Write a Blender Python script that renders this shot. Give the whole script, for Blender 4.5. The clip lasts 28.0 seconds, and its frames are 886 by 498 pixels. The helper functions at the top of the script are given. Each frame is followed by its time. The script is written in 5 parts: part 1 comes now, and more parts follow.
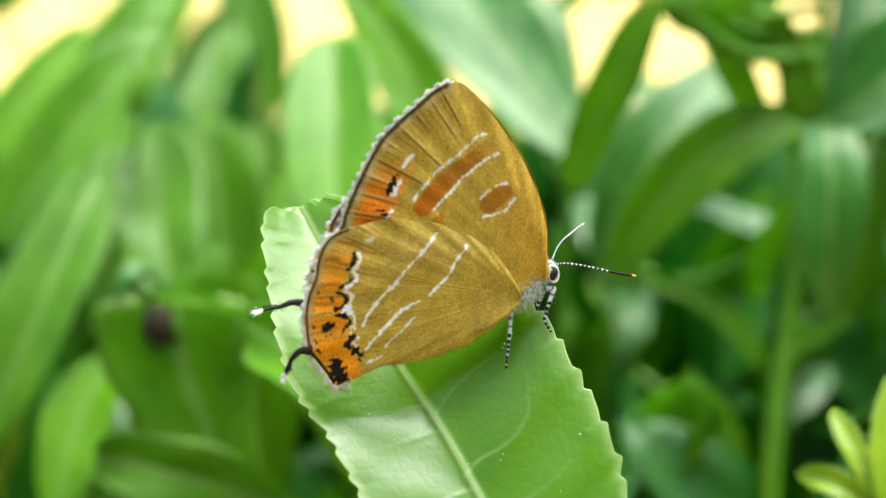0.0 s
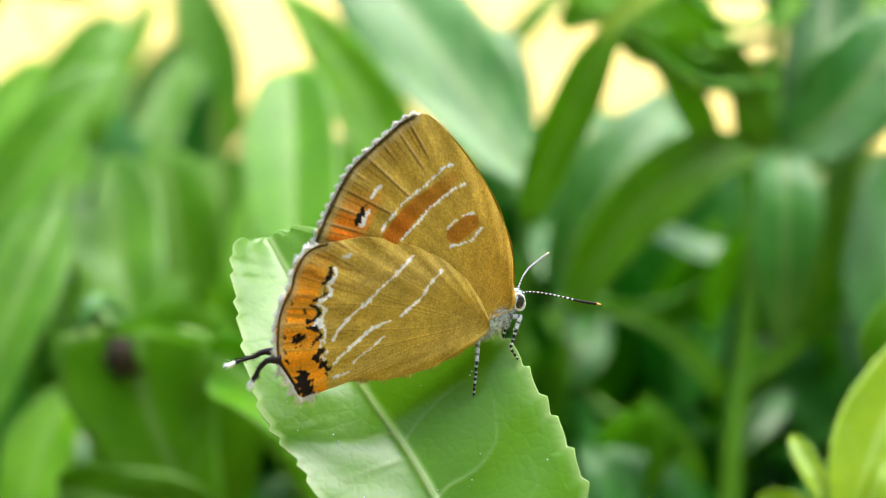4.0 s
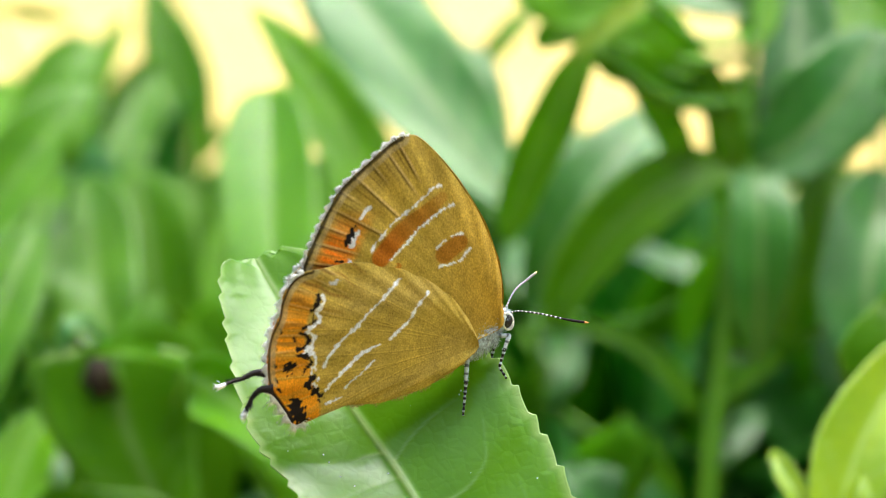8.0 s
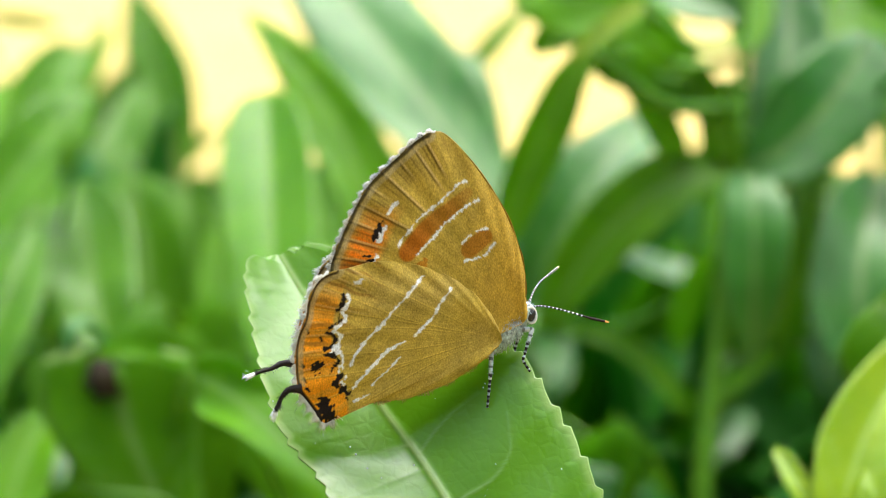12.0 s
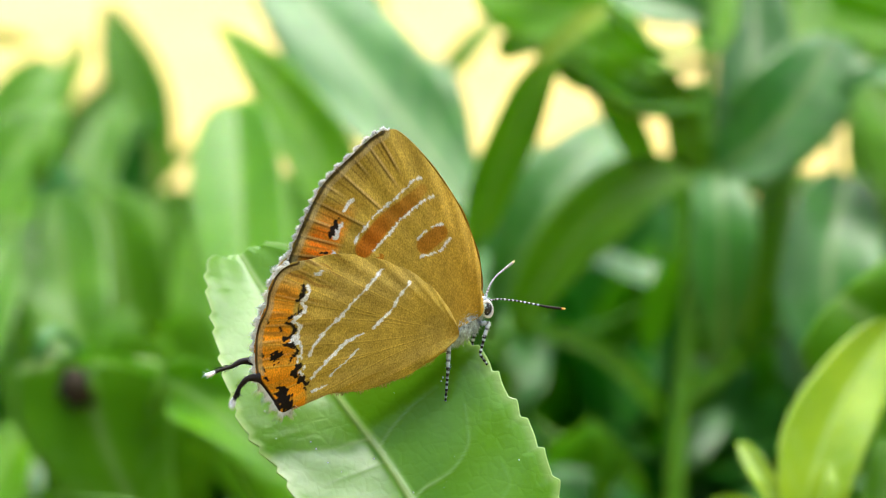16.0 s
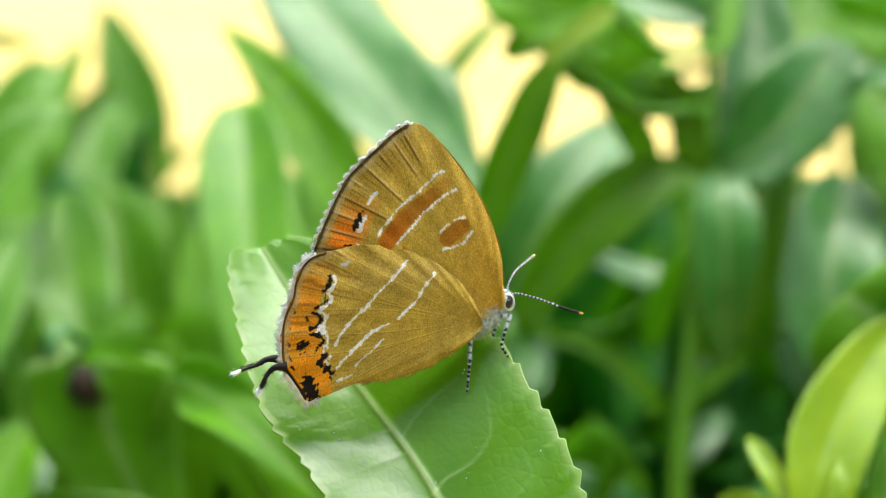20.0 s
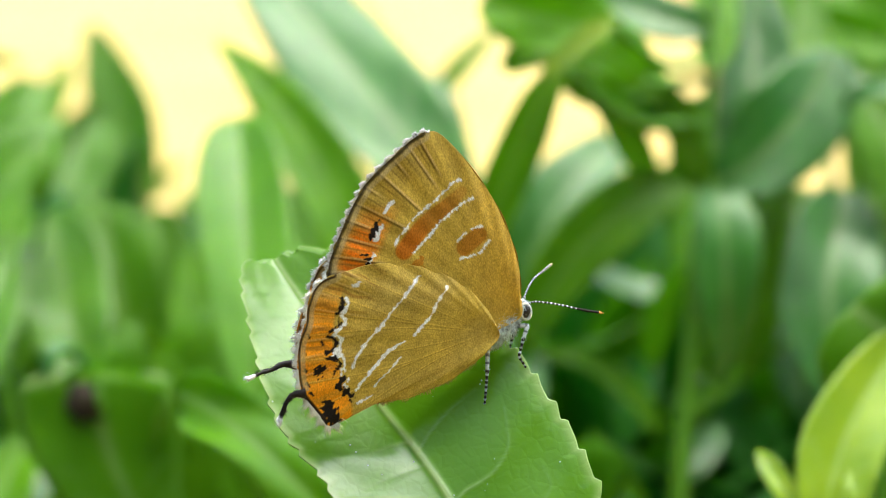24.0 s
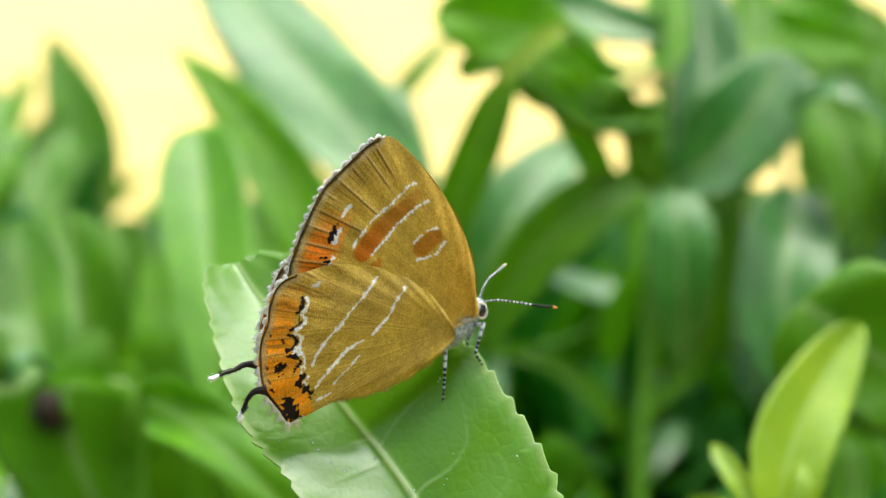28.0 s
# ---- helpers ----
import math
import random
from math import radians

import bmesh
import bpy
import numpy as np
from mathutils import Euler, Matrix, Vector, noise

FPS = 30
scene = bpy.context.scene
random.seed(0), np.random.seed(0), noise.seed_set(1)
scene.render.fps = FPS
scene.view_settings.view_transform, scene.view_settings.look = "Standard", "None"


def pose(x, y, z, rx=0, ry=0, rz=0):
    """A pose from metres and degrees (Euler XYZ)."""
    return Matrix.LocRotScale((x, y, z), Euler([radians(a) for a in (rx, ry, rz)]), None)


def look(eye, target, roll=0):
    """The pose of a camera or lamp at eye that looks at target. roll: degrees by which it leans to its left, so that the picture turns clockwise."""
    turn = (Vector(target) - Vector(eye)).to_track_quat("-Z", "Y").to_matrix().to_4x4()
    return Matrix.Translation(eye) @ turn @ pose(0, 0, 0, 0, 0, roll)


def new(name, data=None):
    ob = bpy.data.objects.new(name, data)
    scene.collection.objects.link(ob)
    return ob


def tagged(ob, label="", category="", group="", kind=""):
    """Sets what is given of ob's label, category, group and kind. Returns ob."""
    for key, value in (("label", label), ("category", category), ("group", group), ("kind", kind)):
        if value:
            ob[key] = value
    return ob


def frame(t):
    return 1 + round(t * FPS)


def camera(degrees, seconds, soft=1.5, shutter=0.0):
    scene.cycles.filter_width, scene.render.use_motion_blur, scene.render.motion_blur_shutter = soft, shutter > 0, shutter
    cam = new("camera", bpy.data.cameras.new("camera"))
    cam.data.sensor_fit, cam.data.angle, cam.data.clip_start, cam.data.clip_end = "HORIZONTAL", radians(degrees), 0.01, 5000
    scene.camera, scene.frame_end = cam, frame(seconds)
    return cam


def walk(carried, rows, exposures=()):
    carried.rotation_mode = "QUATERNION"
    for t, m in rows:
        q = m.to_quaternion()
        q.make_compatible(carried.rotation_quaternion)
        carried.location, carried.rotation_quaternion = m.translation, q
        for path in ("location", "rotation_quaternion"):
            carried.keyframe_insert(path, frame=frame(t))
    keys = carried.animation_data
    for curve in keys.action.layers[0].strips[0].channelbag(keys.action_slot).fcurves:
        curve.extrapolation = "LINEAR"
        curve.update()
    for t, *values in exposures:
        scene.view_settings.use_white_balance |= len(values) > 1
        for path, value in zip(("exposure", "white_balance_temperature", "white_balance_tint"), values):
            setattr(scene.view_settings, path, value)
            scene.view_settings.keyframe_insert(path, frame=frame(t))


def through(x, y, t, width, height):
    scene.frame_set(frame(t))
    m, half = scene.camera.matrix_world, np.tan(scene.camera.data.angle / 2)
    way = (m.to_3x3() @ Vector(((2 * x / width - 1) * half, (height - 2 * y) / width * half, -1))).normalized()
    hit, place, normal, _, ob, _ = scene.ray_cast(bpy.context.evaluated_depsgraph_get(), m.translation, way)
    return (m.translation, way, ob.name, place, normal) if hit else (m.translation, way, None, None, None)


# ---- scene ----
cam = camera(25, 28.0, soft=0.6)
cam.data.dof.use_dof = True
cam.data.dof.focus_distance = 0.1735
cam.data.dof.aperture_fstop = 22.0

# The insect's surroundings are laid out in millimetres in a frame that leans 12 degrees down from level: right, away, up.
TILT, HEIGHT = -12.0, 0.95
FRAME = pose(0, 0, HEIGHT, TILT, 0, 0)
MM = 0.001


def eye_pose(x, y, z, yaw, pitch, roll):
    turn = Matrix.Rotation(radians(yaw), 4, "Z") @ Matrix.Rotation(radians(90 + pitch), 4, "X") @ Matrix.Rotation(radians(roll), 4, "Z")
    return FRAME @ Matrix.Translation((x * MM, y * MM, z * MM)) @ turn


# seconds, millimetres right / away / up, degrees of yaw, pitch, roll
PATH = [
    (0.0, 6.45, -169.12, 1.54, 3.43, -2.003, 1.17), (0.5, 5.17, -167.2, 3.45, 3.207, -2.107, 1.203),
    (1.0, 7.97, -166.25, 3.57, 3.527, -2.016, 0.852), (1.5, 9.63, -167.36, 2.66, 3.221, -1.882, 0.832),
    (2.0, 8.58, -167.6, 1.28, 2.86, -1.58, 0.835), (2.5, 9.04, -169.64, 1.11, 2.763, -1.489, 0.858),
    (3.0, 8.4, -172.06, 2.32, 2.534, -1.555, 0.796), (3.5, 6.63, -171.61, 1.42, 2.233, -1.267, 0.748),
    (5.5, 3.59, -172.15, 1.96, 1.711, -0.978, 0.918), (6.0, 4.59, -173.36, 1.49, 1.636, -0.915, 0.68),
    (6.5, 6.0, -175.84, 2.91, 1.688, -0.955, 0.371), (7.0, 4.81, -175.34, 2.53, 1.314, -0.886, 0.342),
    (7.5, 2.82, -173.92, 1.48, 1.01, -0.599, 0.352), (8.0, 2.98, -172.59, 1.8, 0.978, -0.62, 0.472),
    (8.5, 1.26, -174.62, 2.22, 0.75, -0.618, 0.525), (9.0, 1.31, -176.49, 0.58, 0.751, -0.346, 0.578),
    (9.5, -0.09, -175.67, 2.03, 0.449, -0.582, 0.622), (10.0, -1.55, -175.54, 1.46, 0.271, -0.455, 0.569),
    (10.5, -2.0, -175.83, 0.42, 0.195, -0.326, 0.548), (11.0, -1.53, -175.28, 0.61, 0.157, -0.442, 0.515),
    (11.5, -2.44, -175.78, 0.96, -0.006, -0.481, 0.479), (12.0, -2.03, -175.4, 0.37, 0.018, -0.288, 0.402),
    (12.5, -1.18, -177.0, 0.62, -0.032, -0.208, 0.422), (14.5, -1.74, -177.54, 0.79, -0.307, -0.11, -0.128),
    (15.0, -1.98, -177.84, 1.45, -0.338, -0.162, -0.132), (15.5, -0.77, -178.49, 0.11, -0.312, 0.072, -0.317),
    (16.0, 0.67, -177.97, -1.36, -0.357, 0.157, -0.477), (16.5, -1.89, -176.99, -1.13, -0.634, 0.044, -0.316),
    (17.0, -0.71, -176.72, -1.37, -0.444, 0.065, -0.41), (17.5, -3.04, -177.21, -1.49, -0.748, 0.075, -0.221),
    (18.0, -2.15, -178.2, -1.68, -0.616, 0.12, -0.21), (18.5, -3.2, -178.56, -2.13, -0.818, 0.321, -0.191),
    (19.0, -3.91, -179.01, -2.55, -0.895, 0.332, -0.212), (19.5, -3.86, -179.73, -2.33, -0.864, 0.297, -0.158),
    (20.0, -2.6, -179.77, -2.59, -0.771, 0.359, -0.344), (20.5, -2.6, -179.2, -2.69, -0.886, 0.548, -0.361),
    (21.0, -2.63, -179.51, -2.06, -1.013, 0.455, -0.322), (21.5, -3.53, -180.53, -3.07, -1.19, 0.705, -0.527),
    (23.5, -6.41, -179.48, -3.07, -1.483, 0.929, -0.732), (24.0, -6.0, -177.66, -3.61, -1.409, 0.967, -0.657),
    (24.5, -7.04, -178.35, -1.89, -1.637, 0.652, -0.758), (25.0, -5.57, -179.92, -2.25, -1.495, 0.709, -0.926),
    (25.5, -6.58, -180.93, -2.75, -1.838, 0.805, -0.885), (26.0, -5.63, -182.94, -2.44, -1.755, 0.7, -1.169),
    (26.5, -5.48, -184.22, -4.09, -2.07, 1.06, -1.329), (27.0, -5.95, -183.0, -2.93, -2.237, 0.966, -1.361),
    (27.5, -4.53, -183.32, -2.48, -2.198, 0.913, -1.474), (28.0, -5.61, -182.74, -4.12, -2.479, 1.123, -1.572),
]
walk(cam, [(t, eye_pose(*row)) for t, *row in PATH], [(0, 1.64, 6230, 6), (3, 1.57, 6230, 6), (9, 1.48, 6230, 6), (17, 1.48, 6230, 6), (28, 1.38, 6230, 6)])

# ---- light ----
SUN_UP, SUN_ROUND = 77.0, 35.0
world = bpy.data.worlds.new("sky")
scene.world = world
world.use_nodes = True
sky = world.node_tree.nodes.new("ShaderNodeTexSky")
sky.sky_type, sky.sun_disc = "NISHITA", False
sky.sun_elevation, sky.sun_rotation = radians(SUN_UP), radians(SUN_ROUND)
sky.dust_density, sky.air_density = 8.0, 1.0
background = world.node_tree.nodes["Background"]
background.inputs["Strength"].default_value = 0.15
world.node_tree.links.new(sky.outputs["Color"], background.inputs["Color"])
sun = new("sun", bpy.data.lights.new("sun", "SUN"))
sun.data.energy, sun.data.angle, sun.data.color = 1.5, radians(44), (1.0, 0.99, 0.96)
sun_way = Vector((math.sin(radians(SUN_ROUND)) * math.cos(radians(SUN_UP)), math.cos(radians(SUN_ROUND)) * math.cos(radians(SUN_UP)), math.sin(radians(SUN_UP))))
sun.matrix_world = look(sun_way * 5, (0, 0, 0))


# ---- materials ----
class Nodes:
    def __init__(self, name):
        self.mat = bpy.data.materials.new(name)
        self.mat.use_nodes = True
        self.tree = self.mat.node_tree
        self.bsdf = self.tree.nodes["Principled BSDF"]
        self.out = self.tree.nodes["Material Output"]

    def node(self, kind, **values):
        n = self.tree.nodes.new(kind)
        for key, value in values.items():
            n.inputs[key.replace("_", " ")].default_value = value
        return n

    def link(self, a, b):
        self.tree.links.new(a, b)

    def noise(self, scale, detail=3.0, stretch=None, coords="Object"):
        tc = self.tree.nodes.new("ShaderNodeTexCoord")
        n = self.node("ShaderNodeTexNoise", Scale=scale, Detail=detail)
        if stretch:
            m = self.node("ShaderNodeMapping", Scale=stretch)
            self.link(tc.outputs[coords], m.inputs["Vector"])
            self.link(m.outputs["Vector"], n.inputs["Vector"])
        else:
            self.link(tc.outputs[coords], n.inputs["Vector"])
        return n.outputs["Fac"]

    def ramp(self, fac, *stops):
        r = self.tree.nodes.new("ShaderNodeValToRGB")
        while len(r.color_ramp.elements) < len(stops):
            r.color_ramp.elements.new(0.5)
        for e, (at, c) in zip(r.color_ramp.elements, stops):
            e.position, e.color = at, (*c, 1)
        self.link(fac, r.inputs["Fac"])
        return r.outputs["Color"]

    def mix(self, fac, a, b, blend="MIX"):
        m = self.tree.nodes.new("ShaderNodeMix")
        m.data_type, m.blend_type = "RGBA", blend
        for value, socket in ((fac, m.inputs[0]), (a, m.inputs[6]), (b, m.inputs[7])):
            if isinstance(value, (int, float)):
                socket.default_value = value
            elif isinstance(value, tuple):
                socket.default_value = (*value, 1)
            else:
                self.link(value, socket)
        return m.outputs[2]

    def bump(self, fac, strength, distance):
        b = self.node("ShaderNodeBump", Strength=strength, Distance=distance)
        self.link(fac, b.inputs["Height"])
        self.link(b.outputs["Normal"], self.bsdf.inputs["Normal"])
        return b

    def set(self, **values):
        for key, value in values.items():
            self.bsdf.inputs[key.replace("_", " ")].default_value = value
        return self

    def translucent(self, colour, share):
        t = self.tree.nodes.new("ShaderNodeBsdfTranslucent")
        self.link(colour, t.inputs["Color"])
        m = self.node("ShaderNodeMixShader", Fac=share)
        self.link(self.bsdf.outputs[0], m.inputs[1])
        self.link(t.outputs[0], m.inputs[2])
        self.link(m.outputs[0], self.out.inputs["Surface"])


def leaf_material(name, dark, light, through, rough, share, spec=0.5, wax=0.0, pucker=0.5, wax_ior=1.5):
    """A leaf blade: mottled green, paler veins from the paint attribute, waxy gloss, light through the blade."""
    n = Nodes(name)
    info = n.tree.nodes.new("ShaderNodeObjectInfo")
    base = n.ramp(n.noise(160, 4), (0.3, dark), (0.7, light))
    shift = n.tree.nodes.new("ShaderNodeHueSaturation")
    span = n.node("ShaderNodeMapRange", To_Min=0.82, To_Max=1.2)
    n.link(info.outputs["Random"], span.inputs["Value"])
    n.link(span.outputs[0], shift.inputs["Value"])
    n.link(base, shift.inputs["Color"])
    paint = n.tree.nodes.new("ShaderNodeAttribute")
    paint.attribute_name = "paint"
    veined = n.mix(paint.outputs["Fac"], shift.outputs["Color"], (0.46, 0.60, 0.24))
    n.link(veined, n.bsdf.inputs["Base Color"])
    n.set(Roughness=rough, Specular_IOR_Level=spec, Coat_Weight=wax, Coat_Roughness=0.22, Coat_IOR=wax_ior)
    cells = n.node("ShaderNodeTexVoronoi", Scale=850)
    cells.feature = "DISTANCE_TO_EDGE"
    n.link(n.tree.nodes.new("ShaderNodeTexCoord").outputs["Object"], cells.inputs["Vector"])
    net = n.ramp(cells.outputs["Distance"], (0.0, (0, 0, 0)), (0.22, (1, 1, 1)))
    n.bump(n.mix(0.10, n.mix(0.25, n.noise(130, 2), n.noise(900, 3)), net), pucker, 0.0016)
    glow = n.mix(0.5, veined, through)
    n.translucent(glow, share)
    return n.mat


LEAF = {
    "M": leaf_material("tea_leaf_green", (0.092, 0.27, 0.002), (0.150, 0.38, 0.003), (0.35, 0.68, 0.002), 0.38, 0.56, 0.14, 0.06),
    "R": leaf_material("tea_leaf_waxy", (0.084, 0.26, 0.004), (0.138, 0.36, 0.008), (0.32, 0.66, 0.004), 0.36, 0.52, 0.2, 0.24, 0.5, 1.6),
    "N": leaf_material("tea_leaf_mid_green", (0.068, 0.21, 0.002), (0.110, 0.29, 0.003), (0.28, 0.60, 0.002), 0.36, 0.54, 0.14, 0.05),
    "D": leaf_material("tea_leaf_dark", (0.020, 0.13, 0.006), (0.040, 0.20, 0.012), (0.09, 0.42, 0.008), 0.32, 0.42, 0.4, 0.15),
    "G": leaf_material("tea_leaf_glossy", (0.032, 0.155, 0.014), (0.058, 0.225, 0.024), (0.12, 0.46, 0.016), 0.36, 0.40, 0.3, 0.26, 0.5, 1.6),
    "Y": leaf_material("tea_leaf_young", (0.185, 0.34, 0.004), (0.275, 0.43, 0.008), (0.40, 0.60, 0.006), 0.36, 0.40, 0.2, 0.16),
    # S has shade put into its colour: the leaf green darkened for low leaves
    "S": leaf_material("tea_leaf_shaded_green", (0.055, 0.175, 0.002), (0.085, 0.24, 0.003), (0.22, 0.52, 0.002), 0.40, 0.48, 0.12, 0.04),
    "P": leaf_material("tea_leaf_perch", (0.102, 0.285, 0.001), (0.142, 0.36, 0.002), (0.34, 0.66, 0.002), 0.34, 0.48, 0.10, 0.62, 0.20, 1.75),
}


def stem_material():
    n = Nodes("green_stem")
    n.link(n.ramp(n.noise(220, 4, (1, 1, 0.15)), (0.3, (0.06, 0.21, 0.004)), (0.7, (0.11, 0.31, 0.008))), n.bsdf.inputs["Base Color"])
    n.set(Roughness=0.5)
    n.bump(n.noise(1500, 3), 0.3, 0.0003)
    return n.mat


def bark_material():
    n = Nodes("tea_bark")
    n.link(n.ramp(n.noise(90, 5, (1, 1, 0.2)), (0.3, (0.07, 0.05, 0.03)), (0.7, (0.20, 0.16, 0.11))), n.bsdf.inputs["Base Color"])
    n.set(Roughness=0.85)
    n.bump(n.noise(300, 4), 0.6, 0.001)
    return n.mat


def straw_material():
    n = Nodes("dry_straw_ground")
    far = n.noise(0.7, 4)
    near = n.noise(18, 6, (1, 4, 1))
    a = n.ramp(near, (0.25, (0.42, 0.315, 0.085)), (0.75, (0.58, 0.465, 0.160)))
    b = n.ramp(far, (0.35, (0.92, 0.86, 0.70)), (0.65, (1.0, 1.0, 1.0)))
    n.link(n.mix(1.0, a, b, "MULTIPLY"), n.bsdf.inputs["Base Color"])
    n.set(Roughness=0.9)
    n.bump(near, 0.5, 0.02)
    return n.mat


def wing_material():
    """Scaled wing membrane: the pattern is the wing's own colour attribute, broken up by rows of fine scales."""
    n = Nodes("scaled_wing")
    paint = n.tree.nodes.new("ShaderNodeAttribute")
    paint.attribute_name = "paint"
    scales = n.ramp(n.noise(8500, 2, (1, 1, 0.6)), (0.32, (0.76, 0.76, 0.75)), (0.68, (1.24, 1.24, 1.24)))
    patches = n.ramp(n.noise(420, 4), (0.3, (0.82, 0.82, 0.80)), (0.7, (1.12, 1.12, 1.12)))
    colour = n.mix(1.0, n.mix(1.0, paint.outputs["Color"], scales, "MULTIPLY"), patches, "MULTIPLY")
    n.link(colour, n.bsdf.inputs["Base Color"])
    n.set(Roughness=0.7, Specular_IOR_Level=0.12)
    n.bump(n.noise(7000, 3), 0.5, 0.00006)
    n.translucent(colour, 0.22)
    return n.mat


def painted_material(name, rough=0.6, spec=0.4):
    n = Nodes(name)
    paint = n.tree.nodes.new("ShaderNodeAttribute")
    paint.attribute_name = "paint"
    mottle = n.ramp(n.noise(5000, 2), (0.3, (0.75, 0.75, 0.75)), (0.7, (1.15, 1.15, 1.15)))
    n.link(n.mix(1.0, paint.outputs["Color"], mottle, "MULTIPLY"), n.bsdf.inputs["Base Color"])
    n.set(Roughness=rough, Specular_IOR_Level=spec)
    return n.mat


def plain_material(name, colour, rough, vary=0.25, scale=3000):
    n = Nodes(name)
    lo, hi = tuple(c * (1 - vary) for c in colour), tuple(min(1, c * (1 + vary)) for c in colour)
    n.link(n.ramp(n.noise(scale, 3), (0.3, lo), (0.7, hi)), n.bsdf.inputs["Base Color"])
    n.set(Roughness=rough)
    return n.mat


STEM, BARK, STRAW, WING = stem_material(), bark_material(), straw_material(), wing_material()
BANDED = painted_material("banded_cuticle", 0.6, 0.15)
FUR = plain_material("grey_body_fur", (0.46, 0.55, 0.58), 0.8, 0.7)


def fringe_material():
    n = Nodes("white_fringe_scales")
    tone = n.ramp(n.noise(2500, 2), (0.3, (0.80, 0.82, 0.80)), (0.6, (0.93, 0.94, 0.91)))
    n.link(tone, n.bsdf.inputs["Base Color"])
    n.set(Roughness=0.8, Specular_IOR_Level=0.2)
    n.translucent(tone, 0.4)
    return n.mat


FRINGE = fringe_material()
EYE = plain_material("black_compound_eye", (0.005, 0.004, 0.005), 0.42)
DARKHAIR = plain_material("dark_fringe_scales", (0.07, 0.07, 0.065), 0.8)
TANHAIR = plain_material("tan_wing_hair", (0.36, 0.25, 0.07), 0.8)
SOIL = plain_material("soil_litter", (0.075, 0.05, 0.03), 0.95, 0.5, 40)
BLIGHT = plain_material("brown_blight", (0.022, 0.016, 0.005), 0.9, 0.4, 600)


# ---- mesh helpers ----
def mesh_of(name, verts, faces, material, paint=None, smooth=True):
    me = bpy.data.meshes.new(name)
    me.from_pydata(np.asarray(verts, float), [], faces)
    me.materials.append(material)
    if smooth:
        me.polygons.foreach_set("use_smooth", [True] * len(me.polygons))
    if paint is not None:
        paint = np.asarray(paint, float)
        a = me.color_attributes.new("paint", "FLOAT_COLOR", "POINT")
        rgba = np.ones((len(verts), 4))
        rgba[:, :3] = paint if paint.ndim == 2 else paint[:, None]
        a.data.foreach_set("color", rgba.ravel())
    return me


def part(name, me, parent, label="", m=None):
    ob = new(name, me)
    ob.parent = parent
    if m is not None:
        ob.matrix_basis = m
    if label:
        tagged(ob, label)
    return ob


def smooth_curve(points, n, closed=False):
    """n points on a Catmull-Rom curve through the given ones."""
    p = np.array(points, float)
    k = len(p)
    at = np.linspace(0, k if closed else k - 1, n, endpoint=not closed)
    i = np.floor(at).astype(int)
    if not closed:
        i = np.minimum(i, k - 2)
    f = (at - i)[:, None]

    def get(j):
        if closed:
            return p[j % k]
        low = np.where((j < 0)[:, None], 2 * p[0] - p[1], p[np.clip(j, 0, k - 1)])
        return np.where((j > k - 1)[:, None], 2 * p[-1] - p[-2], low)

    a, b, c, d = get(i - 1), get(i), get(i + 1), get(i + 2)
    return 0.5 * (2 * b + (c - a) * f + (2 * a - 5 * b + 4 * c - d) * f**2 + (3 * b - a - 3 * c + d) * f**3)


def grid_faces(rows, cols, first=0, flip=False):
    out = []
    for i in range(rows - 1):
        for j in range(cols - 1):
            a = first + i * cols + j
            q = (a, a + 1, a + cols + 1, a + cols)
            out.append(q[::-1] if flip else q)
    return out


def tube(points, radii, sides=8, rings=None):
    """Vertices and faces of a closed tapered tube along points; rings: resample to that many."""
    p = np.array(points, float)
    r = np.array(radii, float) * np.ones(len(p))
    if rings:
        r = np.interp(np.linspace(0, len(p) - 1, rings), np.arange(len(p)), r)
        p = smooth_curve(p, rings)
    d = np.gradient(p, axis=0)
    d /= np.linalg.norm(d, axis=1)[:, None] + 1e-12
    ref = np.array([0.31, 0.93, 0.17])
    s = np.cross(d, ref)
    s /= np.linalg.norm(s, axis=1)[:, None] + 1e-12
    u = np.cross(d, s)
    a = np.linspace(0, 2 * np.pi, sides, endpoint=False)
    v = p[:, None] + r[:, None, None] * (np.cos(a)[None, :, None] * s[:, None] + np.sin(a)[None, :, None] * u[:, None])
    faces = [(i * sides + j, i * sides + (j + 1) % sides, (i + 1) * sides + (j + 1) % sides, (i + 1) * sides + j) for i in range(len(p) - 1) for j in range(sides)]
    faces += [tuple(range(sides))[::-1], tuple((len(p) - 1) * sides + j for j in range(sides))]
    return v.reshape(-1, 3), faces


def joined(*pieces):
    verts, faces, n = [], [], 0
    for v, f in pieces:
        verts.append(np.asarray(v))
        faces += [tuple([n + k for k in q]) for q in f]
        n += len(v)
    return np.concatenate(verts), faces


def to_line(p, line):
    """Distance of points from a polyline, and how far along it the nearest place is."""
    a = np.array(line, float)
    best, at, run = np.full(len(p), 1e9), np.zeros(len(p)), 0.0
    for q, r in zip(a[:-1], a[1:]):
        d = r - q
        k = np.clip(((p - q) @ d) / (d @ d), 0, 1)
        gap = np.linalg.norm(p - q - k[:, None] * d, axis=1)
        near = gap < best
        best, at = np.where(near, gap, best), np.where(near, run + k * np.linalg.norm(d), at)
        run += np.linalg.norm(d)
    return best, at


